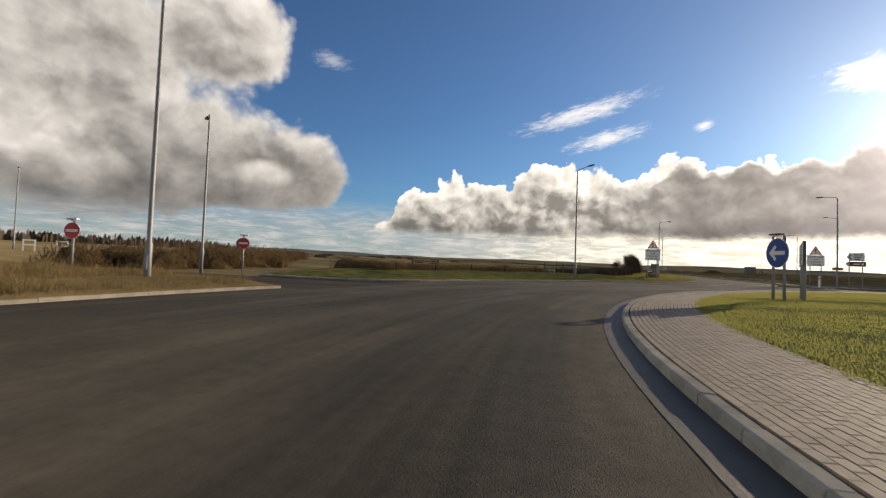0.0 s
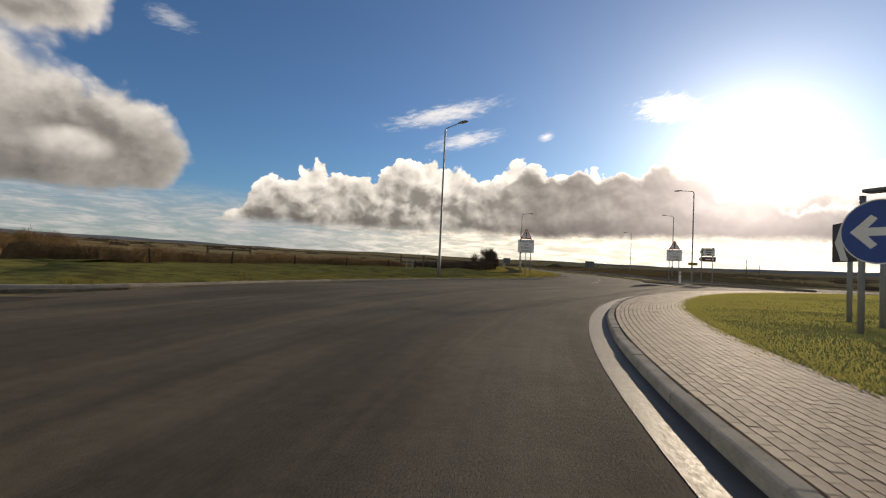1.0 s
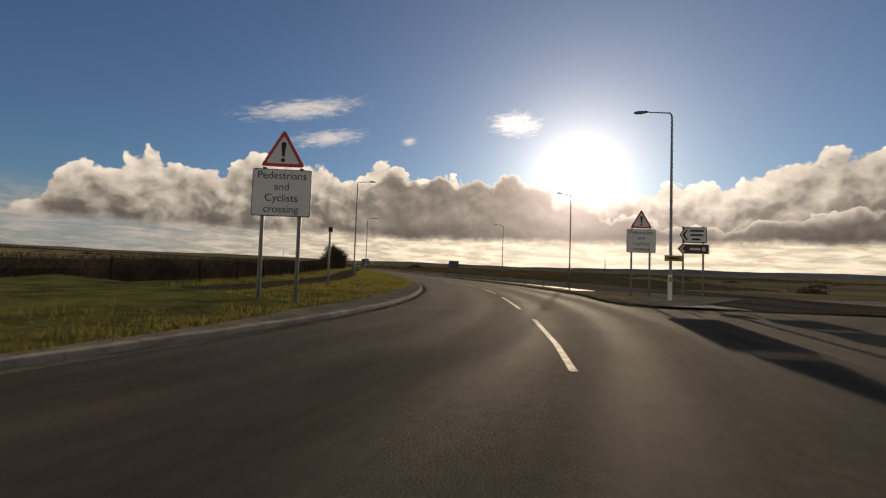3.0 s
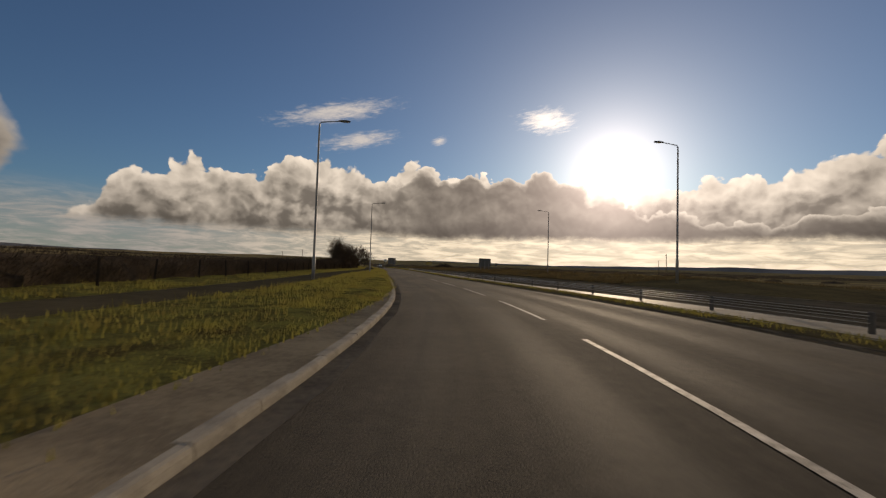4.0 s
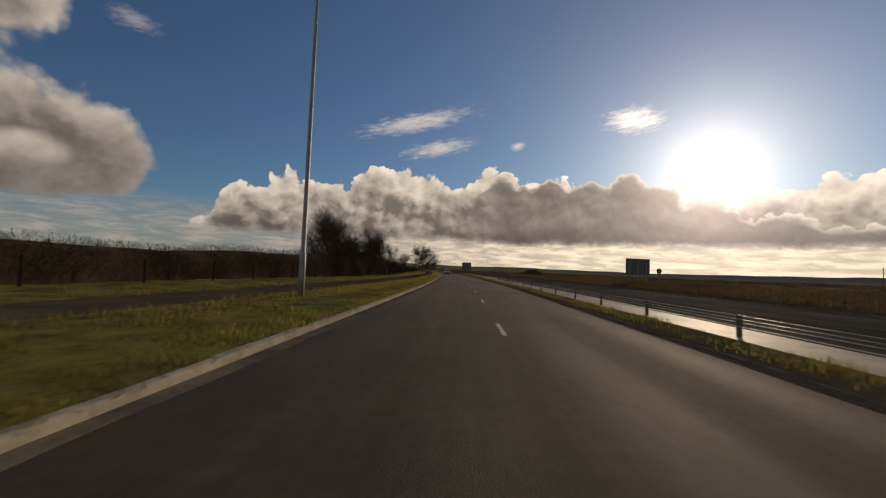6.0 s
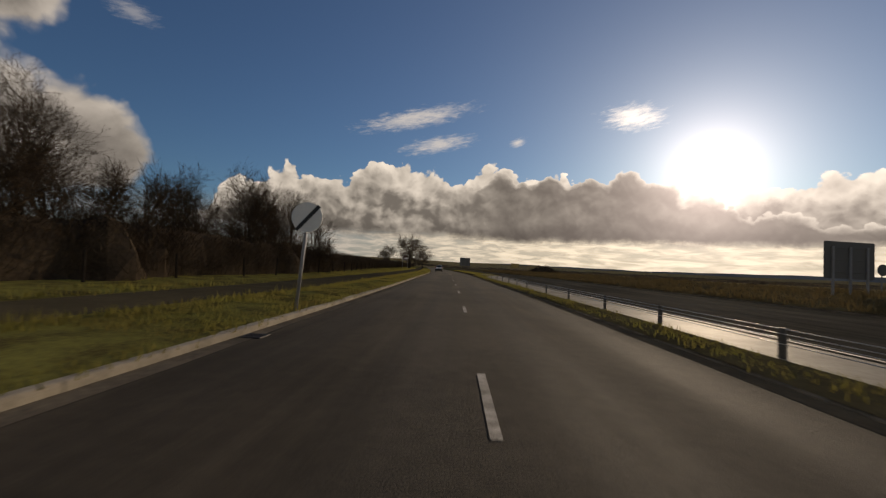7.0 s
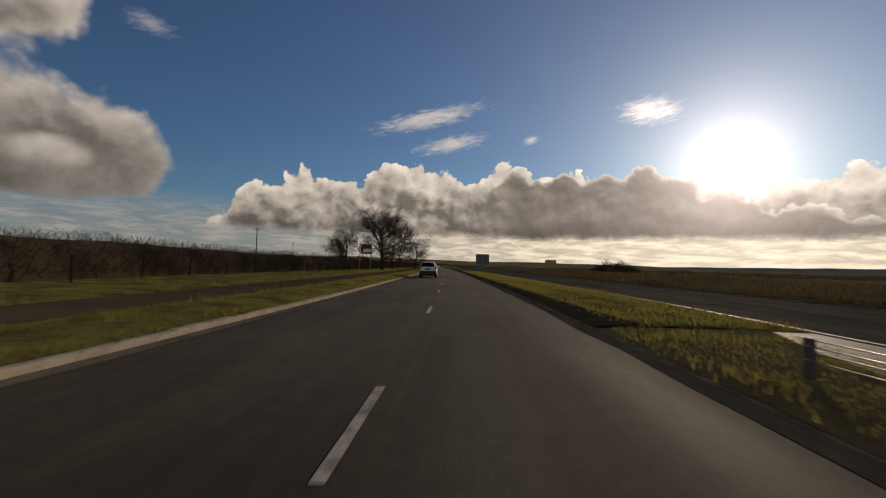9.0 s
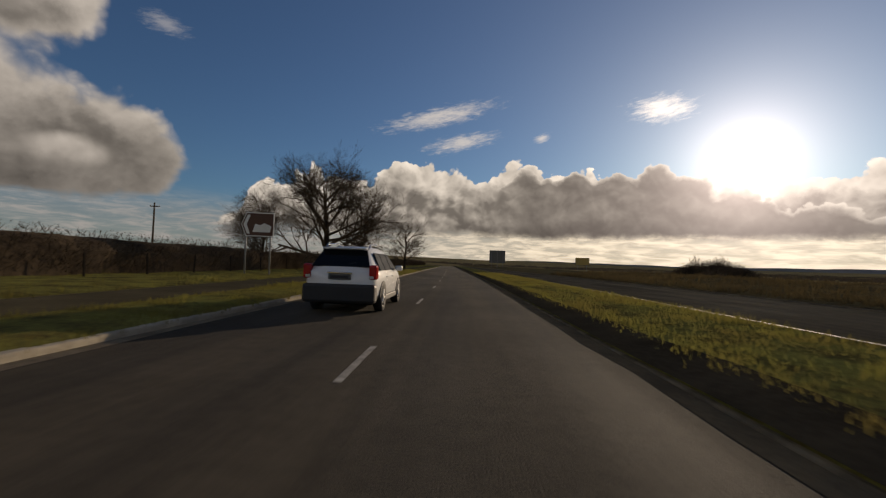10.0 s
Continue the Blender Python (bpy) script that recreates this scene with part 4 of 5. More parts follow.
# ---- tall scrub, hedge ----
def twig_mass(name, spots, label, category, mat=HEDGE, seed=1, per=40, core=True, twig=0.012):
    """Dense bare scrub as one tangle. spots: x, y, ground z, half-width, height."""
    rnd = np.random.RandomState(seed)
    verts, faces = [], []
    for x, y, z, w, h in spots:
        n = int(per * w * h)
        for _ in range(n):
            a, r = rnd.rand() * 6.283, w * math.sqrt(rnd.rand())
            bx, by = x + r * math.cos(a), y + r * math.sin(a)
            top = h * (1 - 0.45 * (r / w) ** 2) * (0.72 + 0.4 * rnd.rand())
            bz = z + top * rnd.rand() ** 0.8 * 0.9 - 0.1
            ln = (0.35 + 0.5 * rnd.rand()) * min(1.0, h * 0.5)
            dx, dy, dz = rnd.normal(0, 0.55, 3)
            dz = abs(dz) + 0.55
            s = ln / math.sqrt(dx * dx + dy * dy + dz * dz)
            ex, ey, ez = bx + dx * s, by + dy * s, min(bz + dz * s, z + top + 0.25 * rnd.rand())
            t = rnd.rand() * 6.283
            ox, oy = math.cos(t) * twig, math.sin(t) * twig
            i = len(verts)
            verts += [(bx - ox, by - oy, bz), (bx + ox, by + oy, bz), (ex, ey, ez)]
            faces.append((i, i + 1, i + 2))
            # a side shoot
            f = 0.3 + 0.5 * rnd.rand()
            mx, my, mz = bx + (ex - bx) * f, by + (ey - by) * f, bz + (ez - bz) * f
            qx, qy, qz = rnd.normal(0, 0.16, 3)
            verts += [(mx - ox * 0.7, my - oy * 0.7, mz), (mx + ox * 0.7, my + oy * 0.7, mz), (mx + qx, my + qy, mz + abs(qz) + 0.05)]
            faces.append((i + 3, i + 4, i + 5))
        if core:
            i, k_n = len(verts), 9
            for lev, (f, g) in enumerate(((0.0, 0.8), (0.35, 0.7), (0.6, 0.4))):
                for k in range(k_n):
                    a = 6.283 * k / k_n
                    rr = w * g * (0.75 + 0.35 * rnd.rand())
                    verts.append((x + rr * math.cos(a), y + rr * math.sin(a), z - 0.2 + h * f * (0.85 + 0.25 * rnd.rand())))
            verts.append((x, y, z + h * 0.62))
            for lev in range(2):
                for k in range(k_n):
                    faces.append((i + lev * k_n + k, i + lev * k_n + (k + 1) % k_n, i + (lev + 1) * k_n + (k + 1) % k_n, i + (lev + 1) * k_n + k))
            for k in range(k_n):
                faces.append((i + 2 * k_n + k, i + 2 * k_n + (k + 1) % k_n, i + 3 * k_n))
    return tagged(mesh_object(name, verts, faces, mat), label, category, kind="stuff")


def hedge(name, line, height, depth, label, seed, mat=HEDGE, per=70, twig=0.016):
    """A continuous tangled hedge along a line: a lumpy dark heart and a skin of twigs."""
    r = np.random.RandomState(seed)
    pts = resample(line, 0.45)
    nn = left_normals(pts)
    prof = [(-0.5, -0.3), (-0.52, 0.25), (-0.48, 0.55), (-0.36, 0.76), (-0.1, 0.86), (0.15, 0.85), (0.38, 0.74), (0.5, 0.5), (0.52, 0.2), (0.5, -0.3)]
    verts, faces, m = [], [], len(prof)
    for i, (p, q) in enumerate(zip(pts, nn)):
        h = height(p)
        for a, b in prof:
            k = 1 + 0.22 * noise.noise((p.x * 0.8 + a * 3, p.y * 0.8, b * 3 + seed)) + 0.10 * r.rand()
            verts.append((p.x + q.x * a * depth * k * 0.84, p.y + q.y * a * depth * k * 0.84, 0.25 + b * h * (0.8 + 0.12 * k)))
        if i in (0, len(pts) - 1):
            faces.append(tuple(range(i * m, i * m + m)))
        if i:
            faces += [((i - 1) * m + t, (i - 1) * m + t + 1, i * m + t + 1, i * m + t) for t in range(m - 1)]
    for p, q in zip(pts, nn):
        h = height(p)
        for _ in range(int(per * 0.45 * h)):
            a, b = prof[1 + r.randint(m - 2)]
            a, b = a + r.normal(0, 0.10), max(0.02, b + r.normal(0, 0.10))
            x, y = p.x + q.x * a * depth + r.uniform(-0.25, 0.25), p.y + q.y * a * depth + r.uniform(-0.25, 0.25)
            z = 0.25 + b * h * r.uniform(0.75, 1.02)
            ln = r.uniform(0.25, 0.7) * (0.5 if b > 0.7 else 1.0)
            vx, vy, vz = q.x * a * 1.6 + r.normal(0, 0.35), q.y * a * 1.6 + r.normal(0, 0.35), 0.5 + abs(r.normal(0, 0.5))
            f = ln / math.sqrt(vx * vx + vy * vy + vz * vz)
            f *= min(1.0, max(0.0, 0.27 + h * 1.0 - z) / max(vz * f, 0.01))
            if f * vz < 0.04:
                continue
            t = r.rand() * 3.14
            ox, oy = math.cos(t) * twig, math.sin(t) * twig
            i = len(verts)
            verts += [(x - ox, y - oy, z), (x + ox, y + oy, z), (x + vx * f, y + vy * f, z + vz * f)]
            faces.append((i, i + 1, i + 2))
    return tagged(mesh_object(name, verts, faces, mat), label, "hedge", kind="stuff")


HL = offset(KL, lambda p: hedge_off(p) - 0.8)


def hedge_height(p):
    h = 1.2 + 0.8 * lerp(p.y, 120, 150) + 0.15 * lerp(p.y, 60, 82) + 0.35 * lerp(p.y, 108, 118) * (1 - lerp(p.y, 130, 140)) + 0.5 * lerp(p.y, 150, 158) * (1 - lerp(p.y, 188, 194))
    return h * (1 + 0.10 * noise.noise((p.x * 0.12, p.y * 0.12, 7)))


hedge("hedge", [p for p in HL if 57 < p.y < 260], hedge_height, 2.2, "long dark bare winter hedge behind the verge", 2, per=300, twig=0.011)
hedge("hedge_beyond", [p for p in HL if 255 < p.y < 520], lambda p: 2.15 + 0.2 * noise.noise((p.x * 0.1, p.y * 0.1, 3)), 2.3, "dark bare hedge running on along the road", 3, per=110, twig=0.02)
hedge("hedge_low", [p for p in HL if 24 < p.y < 58], lambda p: 1.15 + 0.4 * noise.noise((p.x * 0.3, p.y * 0.3, 1)), 1.8, "low brown thorn hedge behind the grass bank", 4, SCRUB, 220)
rnd = random.Random(11)
spots = []
for k in range(60):
    a, b = rnd.random(), rnd.random()
    spots.append((-29 - 30 * a - 8 * b, 22 + 34 * a + 26 * (b - 0.5), ground_height(-29 - 30 * a - 8 * b, 22), rnd.uniform(1.4, 2.8), rnd.uniform(1.3, 2.6)))
twig_mass("scrub", spots, "tangled brown thorn scrub on rough ground", "scrub", SCRUB, seed=4, per=110, twig=0.03)
spots = []
for k in range(70):
    x, y = rnd.uniform(-260, -60), rnd.uniform(-40, 330)
    spots.append((x, y, ground_height(x, y), rnd.uniform(1.5, 3.5), rnd.uniform(0.6, 1.5)))
for k in range(40):
    spots.append((rnd.uniform(48, 240), rnd.uniform(60, 480), 0.0, rnd.uniform(1.5, 4.0), rnd.uniform(0.5, 1.3)))
twig_mass("gorse", spots, "scattered dark gorse and heather clumps on the moor", "scrub", seed=6, per=40, twig=0.05)

# one round dark mound of gorse beyond the opposite carriageway
spots = []
for k in range(26):
    a, r = rnd.uniform(0, 6.283), 5.2 * math.sqrt(rnd.random())
    spots.append((40.9 + r * math.cos(a), 318.9 + r * math.sin(a), 0.1, rnd.uniform(1.3, 1.9), 3.9 * (1 - 0.62 * (r / 5.2) ** 2) * rnd.uniform(0.9, 1.08)))
twig_mass("gorse_mound", spots, "rounded dark gorse mound in rough grass", "scrub", seed=12, per=150, twig=0.03)

# row of small bare trees behind the hedge
rnd = random.Random(21)
k = 0
for i, p in enumerate(HL):
    if 158 < p.y < 190 and (p.y - 158) / 1.5 >= k:
        h = (6.0 - 1.5 * lerp(p.y, 164, 173) + 0.9 * lerp(p.y, 175, 181) - 1.5 * lerp(p.y, 186, 197)) * rnd.uniform(0.82, 1.1)
        bare_tree(p.x + rnd.uniform(-1.8, 1.2), p.y, 0.3, h, 0.42, 40 + k, 4, 0.085, label="slender bare tree rising out of the roadside hedge", fork=0.16)
        k += 1
spots = []
for p in HL:
    if 158 < p.y < 191:
        spots.append((p.x + rnd.uniform(-0.8, 0.8), p.y, 0.3, rnd.uniform(1.2, 1.8), rnd.uniform(2.8, 4.0)))
twig_mass("thicket", spots, "dense dark bare thorn thicket beside the footpath", "thicket", HEDGE, seed=9, per=150, twig=0.014)


# ---- low fence, barriers, marker posts ----
BARRIER_GREY = material("barrier_paint", (0.30, 0.29, 0.26), 0.75, vary=0.4, scale=2.0)


def barrier(x, y, z, yaw):
    b = thing("cycle_barrier", pose(x, y, z, 0, 0, yaw), "small weathered pale grey steel barrier on the footpath", "barrier", "cycle barriers")
    for px in (-0.28, 0.28):
        bm = bmesh.new()
        tube(bm, [(px, 0, -0.3), (px, 0, 1.1)], [0.035, 0.035], 8)
        part("post", bm, BARRIER_GREY, b, smooth=True)
    for pz in (0.35, 0.7, 1.05):
        bm = bmesh.new()
        box(bm, 0, -0.04, pz, 0.64, 0.03, 0.1, 0.01)
        part("rail", bm, BARRIER_GREY, b)


barrier(-9.4, 49.5, 0.3, 35)
barrier(-11.5, 73.0, 0.3, 10)


def field_gate(x, y, z, yaw, w=3.2):
    g = thing("field_gate", pose(x, y, z, 0, 0, yaw), "weathered timber gate frame in the field hedge", "gate")
    for px in (-w / 2, w / 2):
        bm = bmesh.new()
        box(bm, px, 0, 0.6, 0.16, 0.16, 1.8, 0.02)
        part("post", bm, TIMBER, g)
    for pz in (0.35, 0.75, 1.2):
        bm = bmesh.new()
        box(bm, 0, -0.09, pz, w, 0.04, 0.12, 0.01)
        part("rail", bm, TIMBER, g)


field_gate(-24.3, 46.5, 0.3, 30)
field_gate(-10.5, 56.5, 0.35, 25, 2.4)


def fence():
    f = thing("wire_fence", Matrix(), "line of weathered timber fence posts with strands of wire", "fence")
    line = [p for p in offset(KL, lambda p: hedge_off(p) + 1.2) if 30 < p.y < 300]
    bm = bmesh.new()
    tube(bm, [(0, 0, -0.2), (0, 0, 1.05), (0, 0, 1.1)], [0.05, 0.045, 0.02], 6)
    first = part("post", bm, BARK, f)
    last, tops = None, []
    r = random.Random(3)
    for p in line:
        if last is None or (p - last).length > 3.4:
            ob = first if last is None else new("post", first.data)
            ob.parent = f
            ob.matrix_world = pose(p.x, p.y, 0.28 - 0.1 * r.random(), r.uniform(-4, 4), r.uniform(-4, 4), r.uniform(0, 90))
            last = p
            tops.append(Vector((p.x, p.y, 0.25)))
    for h in (0.45, 0.75, 1.0):
        bm = bmesh.new()
        tube(bm, [q + Vector((0, 0, h)) for q in tops], [0.002] * len(tops), 3)
        part("wire", bm, BARK, f)


fence()


def marker_frame(x, y):
    g = thing("marker_frame", pose(x, y, ground_height(x, y), 0, 0, 70), "small pale timber frame standing in rough grass", "frame", "pale timber frames")
    for px in (-0.5, 0.5):
        bm = bmesh.new()
        box(bm, px, 0, 0.6, 0.14, 0.12, 1.6, 0.02)
        part("post", bm, SIGN_WHITE, g)
    for pz in (0.75, 1.3):
        bm = bmesh.new()
        box(bm, 0, -0.08, pz, 1.15, 0.04, 0.14, 0.01)
        part("rail", bm, SIGN_WHITE, g)


marker_frame(-65.6, 24.4)
marker_frame(-65.0, 27.3)

street_lamp(52.7, 70.7, 0.0, 20, 11.6, 1.2)
back_sign(56.0, 69.6, 0.0, -45, 4.5, 2.1, 2.7, (-1.4, 1.4), "dark back of a wide sign on two posts")


def bollard(x, y):
    b = thing("bollard", pose(x, y, 0.1, 0, 0, -20), "pale plastic marker post on the splitter island", "bollard")
    bm = bmesh.new()
    box(bm, 0, 0, 0.55, 0.2, 0.1, 1.5, 0.03)
    body = part("body", bm, SIGN_WHITE, b)
    bm = bmesh.new()
    box(bm, 0, -0.052, 1.05, 0.14, 0.01, 0.22, 0.003)
    part("reflector", bm, SIGN_YELLOW, body, "dull yellow reflector")


bollard(18.9, 64.1)


def marker_disc(x, y, z):
    s = thing("round_sign", pose(x, y, z, 0, 0, 8), "small round sign seen from behind on a post", "road sign")
    sign_posts(s, (0.0,), 1.9, r=0.04)
    panel("disc", s, disc_outline(0.38, 0, 1.6), SIGN_GREY, -0.02, 0.0)


marker_disc(37.9, 182, 0.8)


# ---- grass island beside the slip road ----
def splitter():
    out = [(-13.75, 13.3)]
    for a in range(2, 30):
        t = math.pi - math.asin((13.3 - HUB.y) / (R_OUT - 0.2)) + radians(a)
        out.append((HUB.x + (R_OUT - 0.2) * math.cos(t), HUB.y + (R_OUT - 0.2) * math.sin(t)))
    back = [(-62, -22), (-56, -5.2), (-29.5, 9.0), (-20.5, 10.8), (-15.2, 12.9)]
    return out + back


ring_pts = [Vector(p) for p in splitter()]
sv = [(p.x, p.y, 0.10) for p in ring_pts]
inner = [p.lerp(Vector((-25, 2)), 0.12) for p in ring_pts]
sv += [(p.x, p.y, 0.42) for p in inner]
n = len(ring_pts)
sf = [(k, (k + 1) % n, n + (k + 1) % n, n + k) for k in range(n)] + [[n + k for k in range(n)]]
tagged(mesh_object("verge_island", sv, sf, BROWN_GRASS), "dry brown grass island between slip road and roundabout", "grass verge", kind="structure")


# ---- kerbs, one stone at a time ----
def stone_mesh(name, length, w, h, mat, lip=0.03):
    bm = bmesh.new()
    prof = [(0, -0.12), (w, -0.12), (w, h), (lip * 1.2, h), (lip * 0.35, h - lip * 0.35), (0, h - lip * 1.3)]
    a = [bm.verts.new((x, -length / 2, z)) for x, z in prof]
    b = [bm.verts.new((x, length / 2, z)) for x, z in prof]
    bm.faces.new(a)
    bm.faces.new(b[::-1])
    for i in range(len(prof)):
        bm.faces.new((a[i], b[i], b[(i + 1) % len(prof)], a[(i + 1) % len(prof)]))
    bmesh.ops.recalc_face_normals(bm, faces=bm.faces)
    me = bpy.data.meshes.new(name)
    bm.to_mesh(me)
    bm.free()
    me.materials.append(mat)
    return me


def kerb(name, line, side, near, label, length=0.915, w=0.16, h=0.115, seed=1, mat=KERB):
    """side: +1 puts the stones on the left of the line, -1 on its right. near: a test for the stones that are single objects."""
    root = thing(name, Matrix(), label, "kerb")
    tagged(root, kind="structure")
    me = stone_mesh("kerb_stone", length - 0.012, w, h, mat)
    r = random.Random(seed)
    pts = resample(line, length)
    vs, fs, count = [], [], 0
    base = [v.co.copy() for v in me.vertices]
    polys = [tuple(p.vertices) for p in me.polygons]
    for a, b in zip(pts, pts[1:]):
        mid, d = (a + b) / 2, (b - a).normalized()
        ang = math.degrees(math.atan2(d.y, d.x)) + 90
        m = pose(mid.x, mid.y, r.uniform(-0.008, 0.006), 0, r.uniform(-1.5, 1.5), ang + r.uniform(-0.5, 0.5))
        if side < 0:
            m = pose(mid.x, mid.y, r.uniform(-0.008, 0.006), 0, r.uniform(-1.5, 1.5), ang + 180 + r.uniform(-0.5, 0.5))
        if near(mid) and count < 300:
            ob = new("kerb_stone", me)
            ob.parent, ob.matrix_world = root, m
            count += 1
        else:
            i = len(vs)
            vs += [m @ v for v in base]
            fs += [tuple(i + k for k in p) for p in polys]
    if vs:
        tagged(mesh_object("far_stones", vs, fs, mat, root), kind="stuff")


kerb("kerb_left", KL, 1, lambda p: 30 < p.y < 290, "pale worn concrete kerb of the left verge", seed=2)
kerb("kerb_median", [p for p in offset(MAIN, width) if p.y > 64.5], -1, lambda p: 58 < p.y < 270, "worn dirty low concrete kerb of the central strip", h=0.035, seed=3, mat=KERB_DIRTY)
arc = [Vector((HUB.x + R_IN * math.cos(radians(a)), HUB.y + R_IN * math.sin(radians(a)))) for a in range(230, 60, -1)]
kerb("kerb_island", arc, -1, lambda p: p.x < 12, "pale concrete kerb of the roundabout island", h=0.13, seed=4)
kerb("kerb_opposite", [p for p in offset(OPP, lambda p: opp_far(p)) if p.y < 420], -1, lambda p: False, "pale concrete kerb of the opposite carriageway", seed=5, h=0.17, mat=KERB_DIRTY)
kerb("kerb_slip", [Vector(p) for p in splitter()[:29]], -1, lambda p: p.y > -8, "pale concrete kerb of the slip road island", seed=6)
nose = spline([(26.5, 67.0), (22, 63.8), (17.5, 61.0), (15.4, 60.7), (14.5, 61.6), (14.75, 63.9)], 0.5)
kerb("kerb_nose", nose, -1, lambda p: True, "worn concrete kerb of the splitter island nose", h=0.1, seed=7, mat=KERB_DIRTY)
nv = [(p.x, p.y, 0.10) for p in offset(nose, 0.14)] + [(17.5, 72, 0.12), (22.5, 72, 0.12)]
tagged(mesh_object("splitter_island", nv, [list(range(len(nv)))], DUST), "worn dusty splitter island carrying the signs", "pavement", kind="structure")

# silt and wet channel along the kerbs
SILT = material("road_silt", (0.26, 0.21, 0.145), 0.85, scale=0.8, second=(0.12, 0.1, 0.075), bump=0.5, bump_scale=30, matt=1.0)
CHANNEL = material("damp_channel", (0.085, 0.072, 0.056), 0.6, spec=0.2, scale=1.0, second=(0.06, 0.052, 0.043), bump=0.3, bump_scale=25)
wob = lambda a, s: (lambda p: a + 0.12 * noise.noise((p.x * 0.35, p.y * 0.35, s)))
tagged(ribbon("gutter_left", [KL, offset(KL, wob(0.26, 1))], [0.009, 0.009], SILT), "pale silt lying along the kerb", "gutter", kind="structure")
SOIL = material("washed_soil", (0.16, 0.125, 0.08), 0.95, scale=0.9, second=(0.09, 0.072, 0.05), bump=0.6, bump_scale=25, spec=0.05, matt=1.0)
GR = [p for p in MAIN if p.y > 66]
tagged(ribbon("gutter_median", [offset(GR, lambda p: width(p) - 0.3 + 0.16 * noise.noise((p.x * 0.4, p.y * 0.4, 2))), offset(GR, width)], [0.010, 0.010], SOIL), "brown soil washed along the low median kerb", "gutter", kind="structure")
tagged(ring("gutter_island", R_IN, R_IN + 0.42, 0.006, 0.006, CHANNEL), "pale damp channel round the island kerb", "gutter", kind="structure")

# ---- road markings ----
def marking(name, line, w, z, label, dash=None, mat=WHITE_LINE):
    pts = resample(line, 0.5)
    nn = left_normals(pts)
    verts, faces = [], []
    for i in range(len(pts) - 1):
        s = i * 0.5
        if dash and (s % (dash[0] + dash[1])) >= dash[0]:
            continue
        k = len(verts)
        for j in (i, i + 1):
            p, q = pts[j], nn[j]
            verts += [(p.x + q.x * w / 2, p.y + q.y * w / 2, z), (p.x - q.x * w / 2, p.y - q.y * w / 2, z)]
        faces.append((k, k + 1, k + 3, k + 2))
    return tagged(mesh_object(name, verts, faces, mat), label, "road marking", kind="structure")


lane = spline([(6.2, 50.5), (8.0, 55.8), (10.9, 67.7), (12.3, 78), (12.75, 90), (12.5, 105), (12.1, 120)]) + [p for p in offset(MAIN, 3.85) if p.y > 123]
marking("lane_line", [p for p in lane if p.y < 112], 0.11, 0.012, "worn white dashed lane line near the roundabout", (6.0, 3.0))
marking("lane_line_beyond", [p for p in lane if p.y > 111], 0.10, 0.012, "worn white short-dashed lane line", (2.0, 7.0))
marking("opposite_line", [p for p in offset(OPP, lambda p: opp_near(p) + 0.4) if p.y < 700], 0.13, 0.045, "white edge line of the opposite carriageway")

# ---- drain gullies ----
IRON = material("cast_iron", (0.030, 0.027, 0.024), 0.6, metal=0.5, vary=0.3, scale=6.0, bump=0.3)


def gully(x, y):
    near = min(KL, key=lambda p: (p - Vector((x, y))).length)
    i = KL.index(near)
    d = (KL[i + 1] - KL[i - 1]).normalized()
    p = near + Vector((d.y, -d.x)) * 0.22
    g = thing("drain_gully", pose(p.x, p.y, 0.012, 0, 0, math.degrees(math.atan2(d.y, d.x)) - 90), "square cast iron gully grating beside the kerb", "drain", "drain gullies")
    bm = bmesh.new()
    for cx, cy, sx, sy in ((0, 0.17, 0.36, 0.04), (0, -0.17, 0.36, 0.04), (0.16, 0, 0.04, 0.30), (-0.16, 0, 0.04, 0.30)):
        box(bm, cx, cy, 0.0, sx, sy, 0.02, 0.004)
    part("frame", bm, IRON, g)
    for k in range(6):
        bm = bmesh.new()
        box(bm, 0, -0.12 + 0.048 * k, 0.002, 0.29, 0.024, 0.014, 0.003)
        part("bar", bm, IRON, g)


for x, y in ((5.9, 64.8), (7.3, 159.4), (6.2, 192.0)):
    gully(x, y)

# ---- block paving of the apron ----
def paving():
    root = bpy.data.objects["apron"]
    me = bpy.data.meshes.new("paving_block")
    bm = bmesh.new()
    box(bm, 0, 0, 0, 0.208, 0.103, 0.06)
    for v in bm.verts:
        if v.co.z > 0:
            v.co.x *= 0.965
            v.co.y *= 0.94
    bm.to_mesh(me)
    bm.free()
    me.materials.append(BLOCK)
    base = [v.co.copy() for v in me.vertices]
    polys = [tuple(p.vertices) for p in me.polygons]
    r = random.Random(8)
    vs, fs, count = [], [], 0
    rows = int((R_IN - 0.2 - R_LAWN) / 0.111)
    for j in range(rows):
        rad = R_LAWN + 0.06 + j * 0.111
        step = 0.217 / rad
        a = radians(202) + (step / 2 if j % 2 else 0)
        while a > radians(108):
            x, y = HUB.x + rad * math.cos(a), HUB.y + rad * math.sin(a)
            m = pose(x, y, 0.096 + 0.004 * r.random(), r.uniform(-1.2, 1.2), r.uniform(-1.2, 1.2), math.degrees(a) + 90)
            if count < 300 and rad > R_IN - 1.1 and 12.0 < y < 19.5:
                ob = new("paving_block", me)
                ob.parent, ob.matrix_world = root, m
                count += 1
            else:
                i = len(vs)
                vs += [m @ v for v in base]
                fs += [tuple(i + k for k in p) for p in polys]
            a -= step
    ob = mesh_object("far_blocks", vs, fs, BLOCK, root)
    tagged(ob, kind="stuff")


paving()


